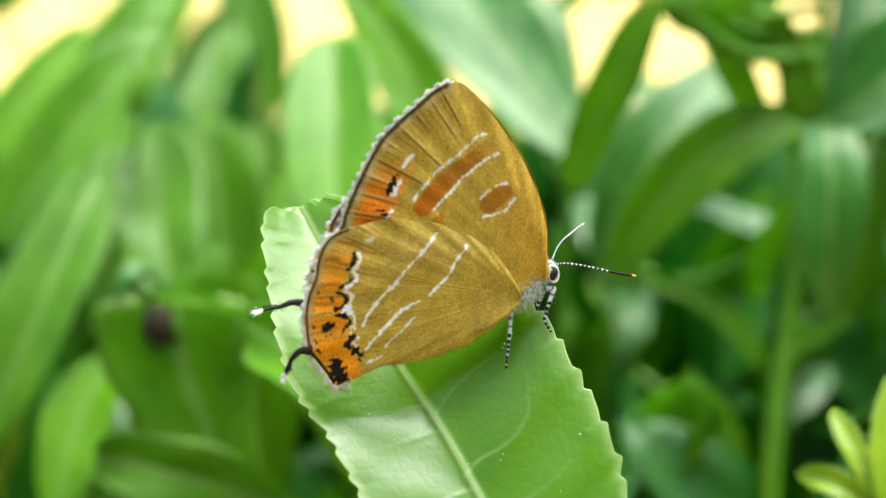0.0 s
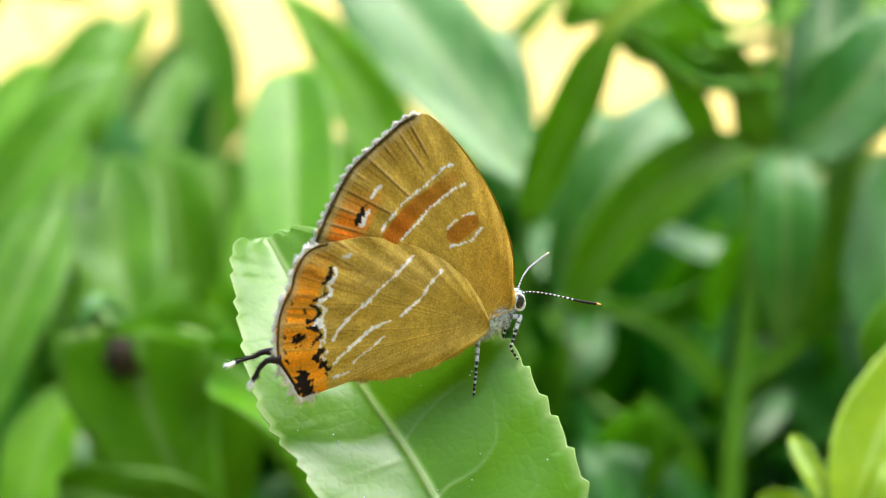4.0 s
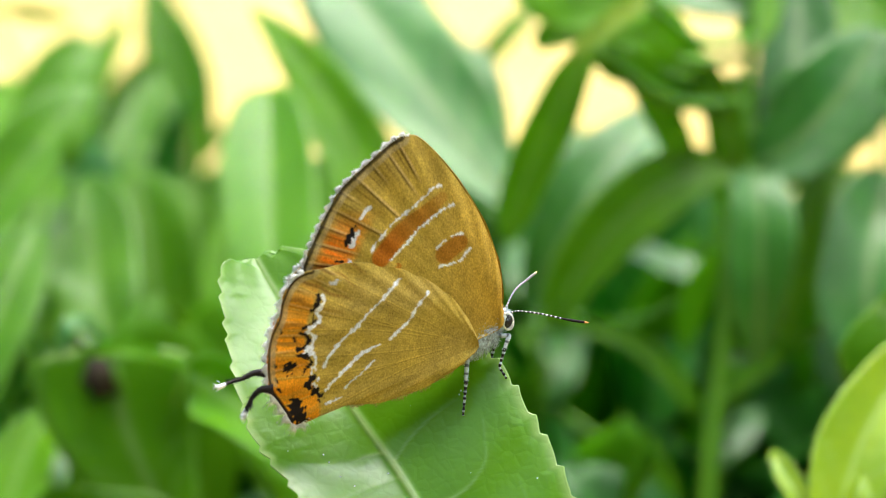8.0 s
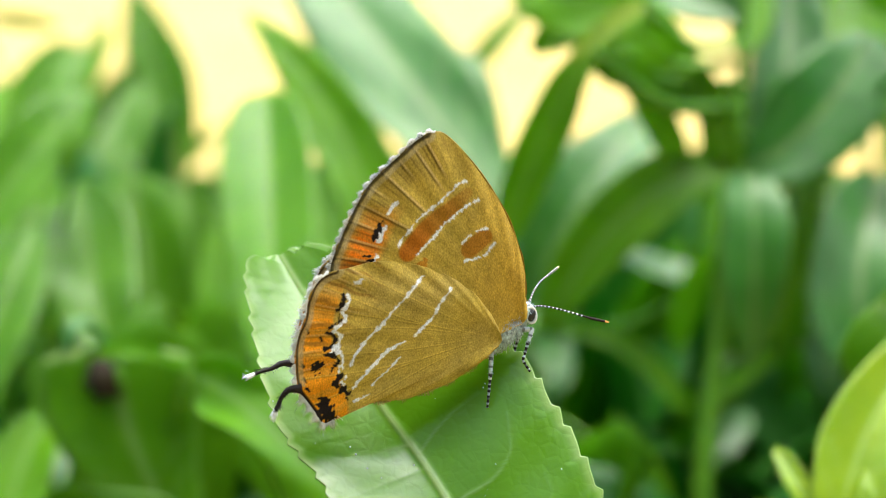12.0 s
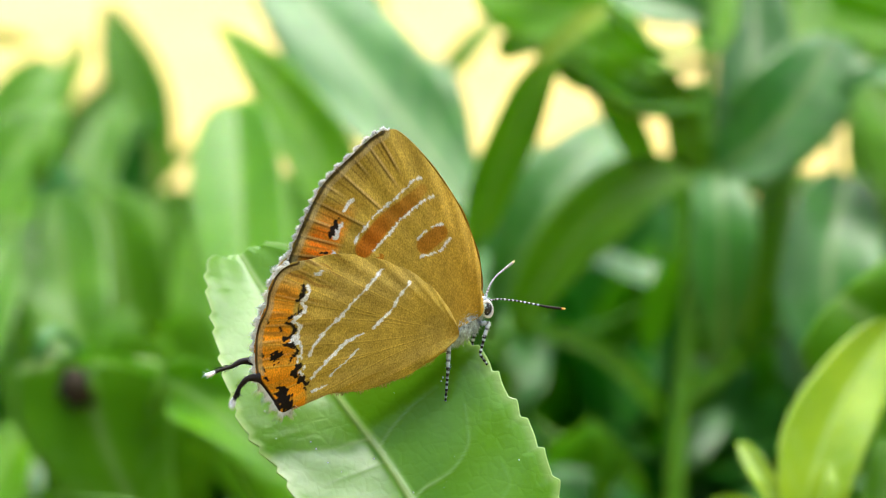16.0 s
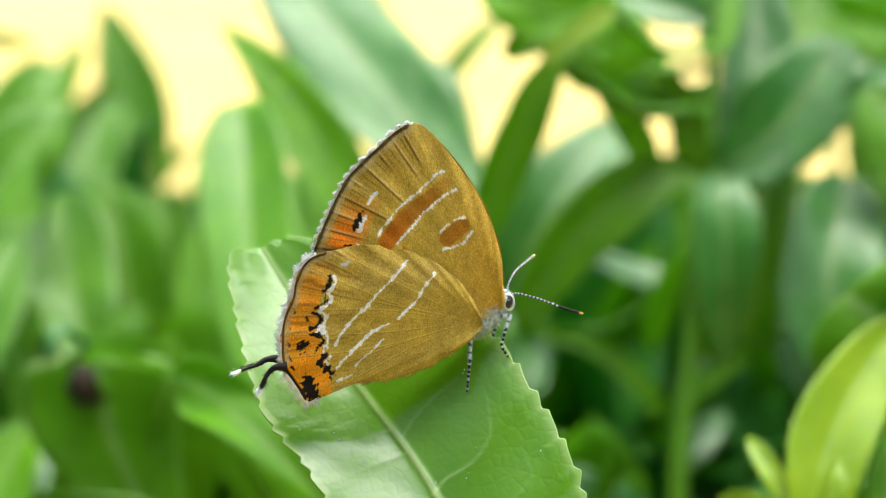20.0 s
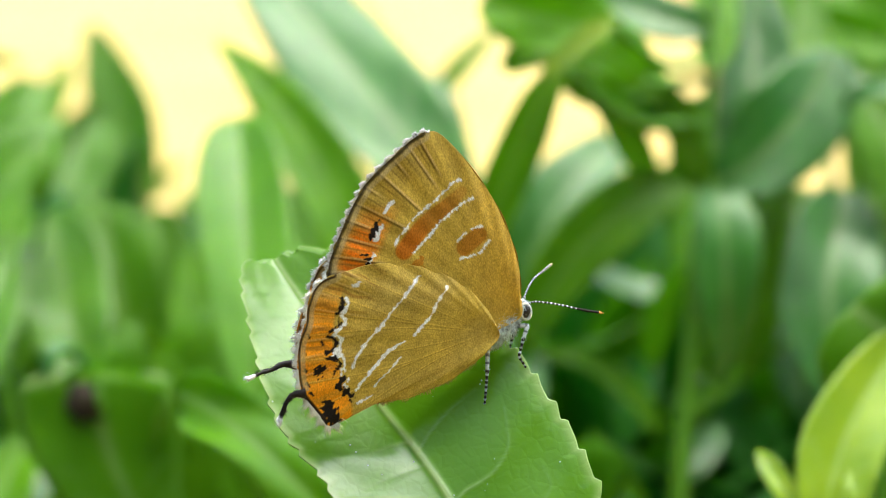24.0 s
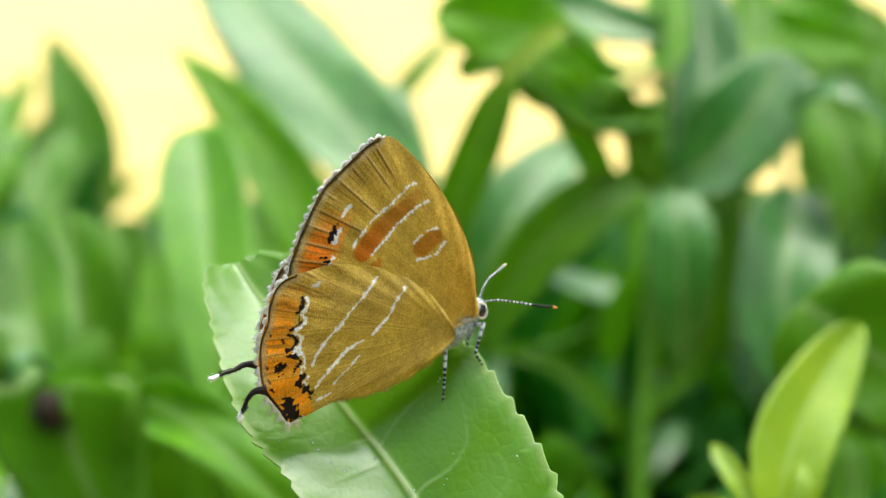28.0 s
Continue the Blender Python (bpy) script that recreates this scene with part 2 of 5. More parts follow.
# ---- ground ----
def ground():
    n, far = 40, 1500.0
    r = np.r_[0, np.geomspace(0.3, far, n)]
    a = np.linspace(0, 2 * np.pi, 64, endpoint=False)
    rng = np.random.default_rng(5)
    verts = [(0, 0, 0)]
    for q in r[1:]:
        verts += [(q * math.cos(t), q * math.sin(t), rng.normal() * min(0.012, q * 0.01)) for t in a]
    faces = [(0, 1 + j, 1 + (j + 1) % 64) for j in range(64)]
    faces += [(1 + i * 64 + j, 1 + (i + 1) * 64 + j, 1 + (i + 1) * 64 + (j + 1) % 64, 1 + i * 64 + (j + 1) % 64) for i in range(n - 1) for j in range(64)]
    ob = new("ground", mesh_of("ground", verts, faces, STRAW))
    tagged(ob, "pale yellow ground covered in dry straw", "ground", kind="structure")


ground()


def unseen_soil_bed():
    """Dark litter under the hedge, a low uneven bed added out of view to cut the straw's bounce light."""
    rng = np.random.default_rng(6)
    nx, ny = 240, 36
    xs, ys = np.meshgrid(np.linspace(-14, 14, nx), np.linspace(-1.0, 1.75, ny), indexing="ij")
    ys = ys + 0.10 * np.sin(xs * 1.7) * np.abs(ys) + 0.03 * rng.normal(size=xs.shape)
    edge = np.minimum(np.linspace(0, 1, ny), np.linspace(1, 0, ny))[None] * np.ones((nx, 1))
    zs = np.clip(edge * 0.3, 0, 0.05) + 0.006 * rng.normal(size=xs.shape) - 0.03 * (edge <= 0)
    ob = new("soil", mesh_of("soil", np.stack([xs, ys, zs], -1).reshape(-1, 3), grid_faces(nx, ny, 0, True), SOIL))
    tagged(ob, "unseen dark brown soil and litter added to cut light bounced off the ground", "soil", kind="structure")


unseen_soil_bed()


# ---- tea leaves and shoots ----
def leaf_mesh(base, middle, tip, width, roll, fold, blunt, wave, kind, rows=34, cols=15, teeth=True):
    """A tea blade from base through its middle to its tip (mm): toothed wavy margin, sunk midrib and side veins, folded along the midrib."""
    b, m, q = (np.array(p, float) for p in (base, middle, tip))
    bow = 2 * m - (b + q) / 2
    t = np.linspace(0, 1, rows)
    u = t[:, None]
    spine = (1 - u) ** 2 * b + 2 * u * (1 - u) * bow + u**2 * q
    axis = 2 * (1 - u) * (bow - b) + 2 * u * (q - bow)
    axis /= np.linalg.norm(axis, axis=1)[:, None]
    face = np.array([0, -1.0, 0.6 if kind == "G" else 0.25])
    normal = face - (axis @ face)[:, None] * axis
    normal /= np.linalg.norm(normal, axis=1)[:, None]
    side = np.cross(axis, normal)
    c, s = math.cos(radians(roll)), math.sin(radians(roll))
    normal, side = c * normal + s * side, c * side - s * normal
    e = np.linspace(-1, 1, cols)
    w = (t + 0.004) ** 0.62 * (1.004 - t) ** blunt
    w = w / w.max() * width / 2
    tt, ee = np.meshgrid(t, e, indexing="ij")
    saw = (tt * rows * 0.5) % 1.0
    ww = w[:, None] * (1 + (0.05 * (saw - 0.5) * (np.abs(ee) > 0.97) if teeth else 0))
    vein = np.abs(((tt * 8 - np.abs(ee) * 1.6) % 1.0) - 0.5)
    ripple = wave * width * np.sin(9 * tt + 2.2 * ee + base[0]) * np.abs(ee) ** 1.5
    lift = fold * np.abs(ee) ** 1.15 * ww + 0.012 * width * np.sin(vein * 2 * np.pi) * (1 - np.abs(ee)) + ripple
    drift = 0.5 * wave * width * np.sin(11 * tt + base[2]) * np.abs(ee) ** 2 * np.sin(np.pi * tt)
    pts = spine[:, None] + (ee * ww + drift)[..., None] * side[:, None] + lift[..., None] * normal[:, None]
    thick = 0.28 + 0.5 * np.exp(-((ee / 0.06) ** 2))
    back = pts - thick[..., None] * normal[:, None]
    verts = np.concatenate([pts.reshape(-1, 3), back.reshape(-1, 3)]) * MM
    n = rows * cols
    faces = grid_faces(rows, cols) + grid_faces(rows, cols, n, True)
    rim = [i * cols for i in range(rows)] + [(rows - 1) * cols + j for j in range(1, cols)] + [i * cols + cols - 1 for i in range(rows - 2, -1, -1)] + list(range(cols - 2, 0, -1))
    faces += [(rim[k], rim[(k + 1) % len(rim)], n + rim[(k + 1) % len(rim)], n + rim[k]) for k in range(len(rim))]
    mark = 0.30 * np.exp(-((ee / 0.05) ** 2)) + 0.15 * np.exp(-((vein / 0.05) ** 2)) * (np.abs(ee) < 0.85) + 0.16 * (np.abs(ee) > 0.95)
    # blunt tip: pale band painted for the highlight of a rolled rim, not modelled
    if blunt < 0.25:
        mark = mark + 0.5 * (tt > 0.955)
    mark = np.clip(mark, 0, 1).ravel()
    return mesh_of("leaf", verts, faces, LEAF[kind], np.r_[mark, mark])


def shoot(label, stem, leaves, foot_spread=0.0, thick=1.3):
    """A tea shoot in parts: stem down to the soil with a stalk to each blade, and the blades."""
    base = FRAME @ Vector([c * MM for c in stem[-1]])
    foot = Vector((base.x * 1.1, base.y + 0.02 + foot_spread, 0.0))
    root = new("tea_shoot")
    root.matrix_basis = Matrix.Translation(foot)
    tagged(root, label, "tea shoot", "tea shoots")
    to_local = Matrix.Translation(-foot) @ FRAME
    inv = FRAME.inverted() @ foot / MM
    line = [np.array(p, float) for p in stem]
    low = line[-1] + (np.array(inv) - line[-1]) * 0.4 + np.array([6.0, 0, 0])
    ahead = (low - line[-1]) / np.linalg.norm(low - line[-1])
    line += [line[-1] + 20 * ahead, line[-1] + 60 * ahead, line[-1] + 140 * ahead, low, np.array(inv)]
    smooth = smooth_curve(line, 60)
    pieces = [tube(smooth * MM, np.linspace(thick * 0.6, thick * 2.2, 60) * MM, 10)]
    for row in leaves:
        b = np.array(row[0], float)
        gap = np.linalg.norm(smooth - b - np.array([0, 0, -2.0]), axis=1)
        k = smooth[gap.argmin()]
        mid = (k + b) / 2 + np.array([0, 0, -0.12 * np.linalg.norm(k - b)])
        pieces.append(tube(np.array([k, mid, b + 0.04 * (np.array(row[1]) - b)]) * MM, [0.9 * MM, 0.8 * MM, 0.5 * MM], 7, 10))
    v, f = joined(*pieces)
    st = part("stem", mesh_of("stem", v, f, STEM), root, "", to_local)
    for row in leaves:
        part("leaf", leaf_mesh(*row), root, "", to_local)
    return root, to_local


# -- shoots in millimetres: points of the stem; of each leaf base, middle, tip, width, roll, fold, bluntness, waviness, kind --
SHOOT_A = [(-47.6, 140, -38.1), (-48.3, 150, -52.2)]
LEAVES_A = [
    ((-38.6, 124.7, -48.3), (-48, 124, -31.2), (-51.3, 125.3, -16.8), 23.3, 0, 0.1, 0.13, 0.03, "S"),
    ((-39.9, 119.8, -19.1), (-47.7, 116, -16.3), (-55.9, 118.2, -17.9), 2.1, 0, 0.5, 0.5, 0.05, "M"),
    ((-50.3, 121.8, -19.1), (-54.1, 115, -12.5), (-56.9, 113.2, -17.3), 3.6, 30, 0.3, 0.5, 0.05, "G"),
    ((-28.6, 113.5, -47.5), (-44.1, 108, -41.6), (-58.7, 108.5, -38.8), 10.4, 0, 0.3, 0.4, 0.1, "S"),
    ((-58.5, 145.2, -54.1), (-60.2, 150, -41.1), (-65.2, 159.8, -28.4), 10.1, 0, 0.25, 0.6, 0.05, "G"),
    ((-70.2, 134.4, -53.1), (-70, 142, -40), (-66.4, 151.6, -28.7), 11.2, 0, 0.3, 0.5, 0.05, "M"),
]
SHOOT_B = [(-81.2, 185, -32.9), (-83.1, 195, -59)]
LEAVES_B = [
    ((-90.7, 167.3, -11.9), (-78.1, 172, 8.6), (-65.3, 182.7, 26.2), 14.8, -10, 0.3, 0.55, 0.05, "R"),
    ((-86.1, 142, -44.4), (-77.1, 150, -18.8), (-71.6, 166, 2.1), 13.8, 0, 0.42, 0.6, 0.05, "R"),
    ((-58.7, 161.1, -19.5), (-62.9, 172, -6.3), (-68.8, 190.9, 10), 16.7, 0, 0.25, 0.5, 0.05, "R"),
    ((-111.4, 198.2, -3.2), (-98.3, 205, 11.7), (-89, 221.8, 30.2), 10.8, 0, 0.35, 0.6, 0.05, "M"),
    ((-85.1, 148.3, -51.6), (-82.7, 150, -35.3), (-81.2, 153.7, -19), 7.4, 0, 0.3, 0.6, 0.05, "Y"),
    ((-65.6, 179.5, 23.8), (-65.7, 172, 17.8), (-67.7, 170.5, 11.6), 5.1, 20, 0.3, 0.6, 0.05, "N"),
    ((-83.4, 181.8, -4.3), (-77.9, 185, 1.8), (-75.4, 198.2, 11.4), 11.2, 0, 0.3, 0.6, 0.05, "M"),
]
SHOOT_C = [(-57.1, 228, -23.2), (-59.6, 240, -66.2)]
LEAVES_C = [
    ((-55.9, 200, -26), (-58.4, 205, -6.9), (-63.3, 215, 12.4), 19.4, 0, 0.25, 0.5, 0.05, "N"),
    ((-48.1, 215, -28.1), (-51.9, 220, -7.1), (-54.8, 230, 11.7), 19, 0, 0.25, 0.55, 0.05, "N"),
    ((-41, 168.3, -27.9), (-42.3, 178, -12.6), (-42.7, 188.7, 3.6), 7.2, 0, 0.35, 0.5, 0.05, "M"),
    ((-70, 233.3, -29.2), (-72.2, 240, -14.4), (-76.1, 256.7, 2.3), 14.1, 0, 0.3, 0.5, 0.05, "M"),
    ((-80.1, 226.1, -29.8), (-79.6, 230, -14), (-81, 243.9, 1), 13.8, 0, 0.3, 0.5, 0.05, "N"),
    ((-77.9, 204, -21.8), (-81.2, 210, -9), (-87.8, 221, 6.6), 13.1, 0, 0.3, 0.6, 0.05, "M"),
]
SHOOT_D = [(48.1, 158, 46.2), (47.6, 158, 27.2), (44.7, 156, 2.6), (43.4, 156, -16.3), (41.4, 156, -35.1), (40.9, 158, -56.1)]
LEAVES_D = [
    ((20.9, 134.5, 30.6), (14.2, 134, 18.3), (7.2, 135.5, -0.1), 7.4, 0, 0.2, 0.42, 0.05, "M"),
    ((31.5, 140.9, 35.3), (21.4, 140, 37.7), (8.2, 141.1, 40.8), 13.4, 0, 0.3, 0.45, 0.07, "M"),
    ((22.5, 143, 35.1), (17, 142, 33.2), (12, 143, 30.5), 6.3, 15, 0.3, 0.6, 0.08, "M"),
    ((19.6, 141.9, 28.9), (27.1, 144, 33.6), (35.2, 148.1, 29.6), 10.9, 0, 0.2, 0.35, 0.015, "M"),
    ((24.8, 149.5, 31.7), (31.2, 150, 22.9), (38.2, 155.5, 10.1), 5.9, 0, 0.15, 0.4, 0.015, "M"),
    ((30.4, 154.8, 35), (39.1, 154, 26.9), (46.2, 155.2, 11.9), 6.2, 0, 0.15, 0.4, 0.015, "M"),
    ((48.7, 159.7, 37.8), (37.3, 162, 41.8), (26.2, 166.3, 45.5), 10.5, 0, 0.3, 0.5, 0.05, "G"),
    ((41.6, 158.6, 24.4), (42.9, 158, 19.7), (43.7, 157.4, 12), 5.3, 0, 0.25, 0.4, 0.05, "M"),
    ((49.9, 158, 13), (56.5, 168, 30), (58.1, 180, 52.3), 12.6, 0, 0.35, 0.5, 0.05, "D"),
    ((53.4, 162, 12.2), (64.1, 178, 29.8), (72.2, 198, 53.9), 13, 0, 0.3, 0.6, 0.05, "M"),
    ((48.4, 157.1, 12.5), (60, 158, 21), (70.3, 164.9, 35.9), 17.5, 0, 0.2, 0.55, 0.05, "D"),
    ((46.3, 156, 12), (28.8, 150, 5.8), (14.3, 150, -14.4), 11.5, 10, 0.2, 0.55, 0.05, "M"),
    ((48.7, 159.3, 13), (48.6, 150, 0.6), (48.4, 152.7, -20.8), 10.9, 0, 0.3, 0.7, 0.05, "G"),
    ((63.7, 176.2, 15.2), (58.7, 168, 0.7), (55.3, 165.8, -18.7), 6.2, 0, 0.3, 0.6, 0.05, "N"),
    ((46.9, 156, 30.8), (49.7, 165, 41.3), (50.2, 174, 52.4), 8.7, 0, 0.3, 0.6, 0.05, "M"),
    ((43.6, 155.3, -26.1), (53.8, 166, -19.7), (64.2, 174.7, -14.5), 2.9, 20, 0.3, 0.6, 0.05, "M"),
    ((69.1, 200, 10.4), (64.8, 200, 13.7), (59.2, 205, 10.7), 9.6, 0, 0.3, 0.6, 0.05, "N"),
    ((28.7, 132, 36.6), (24.1, 130, 34), (16.6, 128, 27.2), 3.5, 0, 0.2, 0.5, 0.05, "Y"),
    ((46.7, 173.8, -1.2), (41.5, 176, -9.1), (39.7, 178.2, -19.2), 5.6, 0, 0.3, 0.6, 0.05, "M"),
    ((46.9, 171.6, -4.2), (53.5, 176, -7.2), (57.1, 180.4, -17.4), 5.6, 0, 0.3, 0.6, 0.05, "N"),
    ((49, 168.1, 29), (46.4, 168, 20.3), (43.1, 167.9, 9.6), 6.2, 0, 0.15, 0.45, 0.01, "M"),
    ((49.2, 162.2, 11.2), (48.9, 165, 18.1), (49.1, 168.8, 27.1), 5.4, 0, 0.15, 0.45, 0.01, "M"),
    ((29.3, 153.6, 33), (34.3, 154, 27.1), (38.5, 155.4, 21.6), 6.2, 0, 0.15, 0.4, 0.01, "M"),
    ((20.1, 141.3, 30.4), (22.4, 142, 29.1), (26.1, 143.7, 25.2), 4.5, 0, 0.15, 0.4, 0.01, "M"),
]
SHOOT_E = [(-28.1, 172, -16.4), (-28, 180, -57.1)]
LEAVES_E = [
    ((-27.3, 128.4, -22.3), (-29.2, 140, 0.2), (-32.1, 159.6, 24.4), 15, 0, 0.42, 0.38, 0.03, "R"),
    ((-11.7, 155.1, -8.3), (-19.1, 165, 17.6), (-38.2, 185.9, 41.2), 12, 0, 0.25, 0.85, 0.05, "M"),
    ((-17.4, 175.1, -18.6), (-20.8, 186, 1.4), (-24.7, 198.9, 14.2), 11.3, 0, 0.3, 0.5, 0.05, "M"),
]
SHOOT_F = [(7, 192, 3.3), (5.6, 200, -60.5)]
LEAVES_F = [
    ((8.5, 171.5, 5), (-11, 190, 32.4), (-34.5, 218.5, 63.1), 22.3, 0, 0.12, 0.5, 0.05, "G"),
    ((5.5, 199.2, 3.4), (4.1, 205, 21.8), (1.3, 217.8, 37.7), 9.5, 10, 0.2, 0.5, 0.05, "G"),
    ((-0, 287.5, 35.4), (8.7, 290, 45.5), (18.9, 302.5, 57.2), 5.5, 0, 0.3, 0.6, 0.05, "N"),
    ((-7.3, 258.4, 49.8), (-14.8, 262, 51.5), (-23.1, 267.6, 58.5), 13.6, 0, 0.3, 0.6, 0.05, "M"),
]
SHOOT_G = [(16.3, 232, -14.8), (13.4, 240, -66.9)]
LEAVES_G = [
    ((12.3, 198.4, -13.6), (24.2, 200, 8.6), (38.4, 214.6, 25), 15.9, 0, 0.25, 0.6, 0.05, "G"),
    ((48, 203.6, -8.2), (39.1, 205, -4.9), (31, 211.4, -2.3), 9.2, 30, 0.2, 0.5, 0.05, "G"),
    ((14.4, 229, -35.3), (19.1, 232, -27.5), (23.9, 243, -18.7), 9.8, 0, 0.3, 0.6, 0.05, "G"),
    ((47.9, 200.2, -39.6), (34.6, 205, -21), (17.7, 212.8, -17.5), 4.7, 10, 0.3, 0.6, 0.05, "M"),
    ((21.6, 212.7, -14.2), (15.1, 215, -9.8), (11.1, 227.3, -0.9), 10, 0, 0.3, 0.6, 0.05, "G"),
]
SHOOT_H = [(47, 66, -35), (47.7, 68, -44.3)]
LEAVES_H = [
    ((45.6, 60.6, -38), (48.7, 66, -24), (59.9, 75.4, -10.4), 10.3, 0, 0.3, 0.6, 0.04, "Y"),
    ((42.8, 61.5, -34.4), (40.9, 64, -29.3), (38.6, 68.5, -24.8), 2.9, 0, 0.4, 0.55, 0.05, "Y"),
    ((45.4, 57.6, -34.5), (46.5, 58, -30.6), (48, 60.4, -26.6), 3.4, 0, 0.5, 0.6, 0.05, "Y"),
    ((54.6, 70.9, -39.3), (57.6, 76, -32.9), (59.7, 83.1, -25.7), 5, 0, 0.4, 0.6, 0.05, "M"),
    ((42.5, 61.8, -35.8), (38.7, 63, -32.9), (34.4, 66.2, -32.2), 3.4, 0, 0.4, 0.6, 0.05, "Y"),
]
SHOOT_I = [(45.1, 265, -36), (46, 270, -74.4)]
LEAVES_I = [
    ((52.2, 299.5, -22.6), (50.9, 300, -17.2), (50.2, 305.5, -13.3), 5.9, 0, 0.3, 0.5, 0.05, "Y"),
    ((33.6, 287.8, -37.7), (33.3, 290, -33.9), (33.1, 297.2, -27.7), 6.1, 0, 0.3, 0.5, 0.05, "M"),
    ((36.8, 257.8, -61.2), (36.9, 262, -49.4), (37.1, 274.2, -38.6), 10.5, 0, 0.3, 0.6, 0.05, "G"),
    ((47.6, 198, -42.5), (51.9, 202, -37.1), (57.5, 210, -32.4), 5.9, 0, 0.3, 0.6, 0.05, "G"),
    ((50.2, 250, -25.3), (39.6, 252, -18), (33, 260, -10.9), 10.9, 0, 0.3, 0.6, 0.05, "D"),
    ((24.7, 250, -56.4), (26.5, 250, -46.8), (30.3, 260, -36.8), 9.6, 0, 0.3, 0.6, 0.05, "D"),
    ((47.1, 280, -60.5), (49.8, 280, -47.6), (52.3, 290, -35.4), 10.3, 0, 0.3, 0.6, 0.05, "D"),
    ((51.5, 250, -15.6), (44.8, 255, -9.6), (37.3, 267, -9.1), 7.3, 0, 0.2, 0.5, 0.05, "G"),
    ((29.8, 266.5, -4.7), (33.2, 262, -10.9), (40.7, 263.5, -16), 8.7, 0, 0.3, 0.5, 0.05, "M"),
]
SHOOT_J = [(77.9, 185, -21.9), (81.3, 195, -62.5)]
LEAVES_J = [
    ((71.2, 165.5, -25.6), (69.4, 168, -7.2), (76.7, 184.5, 12.3), 18.5, 0, 0.3, 0.5, 0.04, "G"),
    ((68.2, 185.7, -30.1), (69.1, 190, -20), (73, 204.3, -5.7), 10.3, 0, 0.3, 0.6, 0.05, "G"),
    ((84.5, 144.9, 19), (76.6, 148, 27.3), (68.7, 153.1, 24.3), 4.6, 0, 0.2, 0.6, 0.05, "G"),
    ((84.9, 173.1, 6.5), (83.7, 176, 17.5), (80.3, 184.9, 30.3), 14.9, 0, 0.3, 0.5, 0.05, "N"),
    ((95.1, 188.3, 37.8), (79.3, 192, 41.9), (66.5, 201.7, 48), 9.4, 0, 0.3, 0.6, 0.05, "M"),
    ((96, 208.8, 30.2), (85.8, 212, 36), (75.5, 221.2, 38.1), 8.8, 0, 0.3, 0.6, 0.05, "G"),
    ((83.8, 235.2, 22), (88.3, 242, 35.4), (92.7, 250.8, 46.4), 4, 0, 0.3, 0.6, 0.05, "M"),
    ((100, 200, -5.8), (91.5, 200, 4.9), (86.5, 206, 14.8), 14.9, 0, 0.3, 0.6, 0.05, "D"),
    ((67.6, 187.2, -9.6), (66.1, 190, 2.8), (71.9, 197.8, 13.5), 12.4, 0, 0.3, 0.6, 0.05, "N"),
    ((90.4, 183.1, 0.5), (84.8, 185, 8.8), (81.2, 191.9, 16.3), 12.2, 0, 0.3, 0.6, 0.05, "N"),
    ((87.9, 212.2, 18.4), (86.4, 215, 29.7), (87.6, 224.8, 41.8), 7.7, 0, 0.3, 0.6, 0.05, "N"),
    ((83, 186.6, -0.4), (81.8, 190, 13.1), (80.6, 198.4, 27.3), 7.9, 0, 0.3, 0.6, 0.05, "N"),
    ((99.1, 195.8, 31.2), (89.6, 200, 40.2), (81.2, 210.2, 53.4), 18.1, 0, 0.3, 0.6, 0.05, "M"),
    ((102.4, 185.5, 10.7), (95.4, 190, 26.5), (94.1, 200.5, 48.8), 17.6, 0, 0.3, 0.6, 0.05, "N"),
    ((81.8, 224.7, 33.9), (79.5, 230, 45.9), (80.7, 241.3, 61.4), 13.8, 0, 0.3, 0.6, 0.05, "M"),
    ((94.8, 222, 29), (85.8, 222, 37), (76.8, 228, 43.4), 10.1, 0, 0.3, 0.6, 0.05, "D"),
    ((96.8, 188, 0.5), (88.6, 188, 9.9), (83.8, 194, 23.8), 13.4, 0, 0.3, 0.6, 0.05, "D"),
]
SHOOT_K = [(65, 84, -35.4), (66.7, 88, -48)]
LEAVES_K = [
    ((75, 80, -23.4), (62.9, 78, -15.2), (53.3, 80, -7.2), 21.5, 0, 0.15, 0.25, 0.08, "N"),
]
SHOOT_L = [(-96.9, 452, 2), (-97.5, 470, -83.7)]
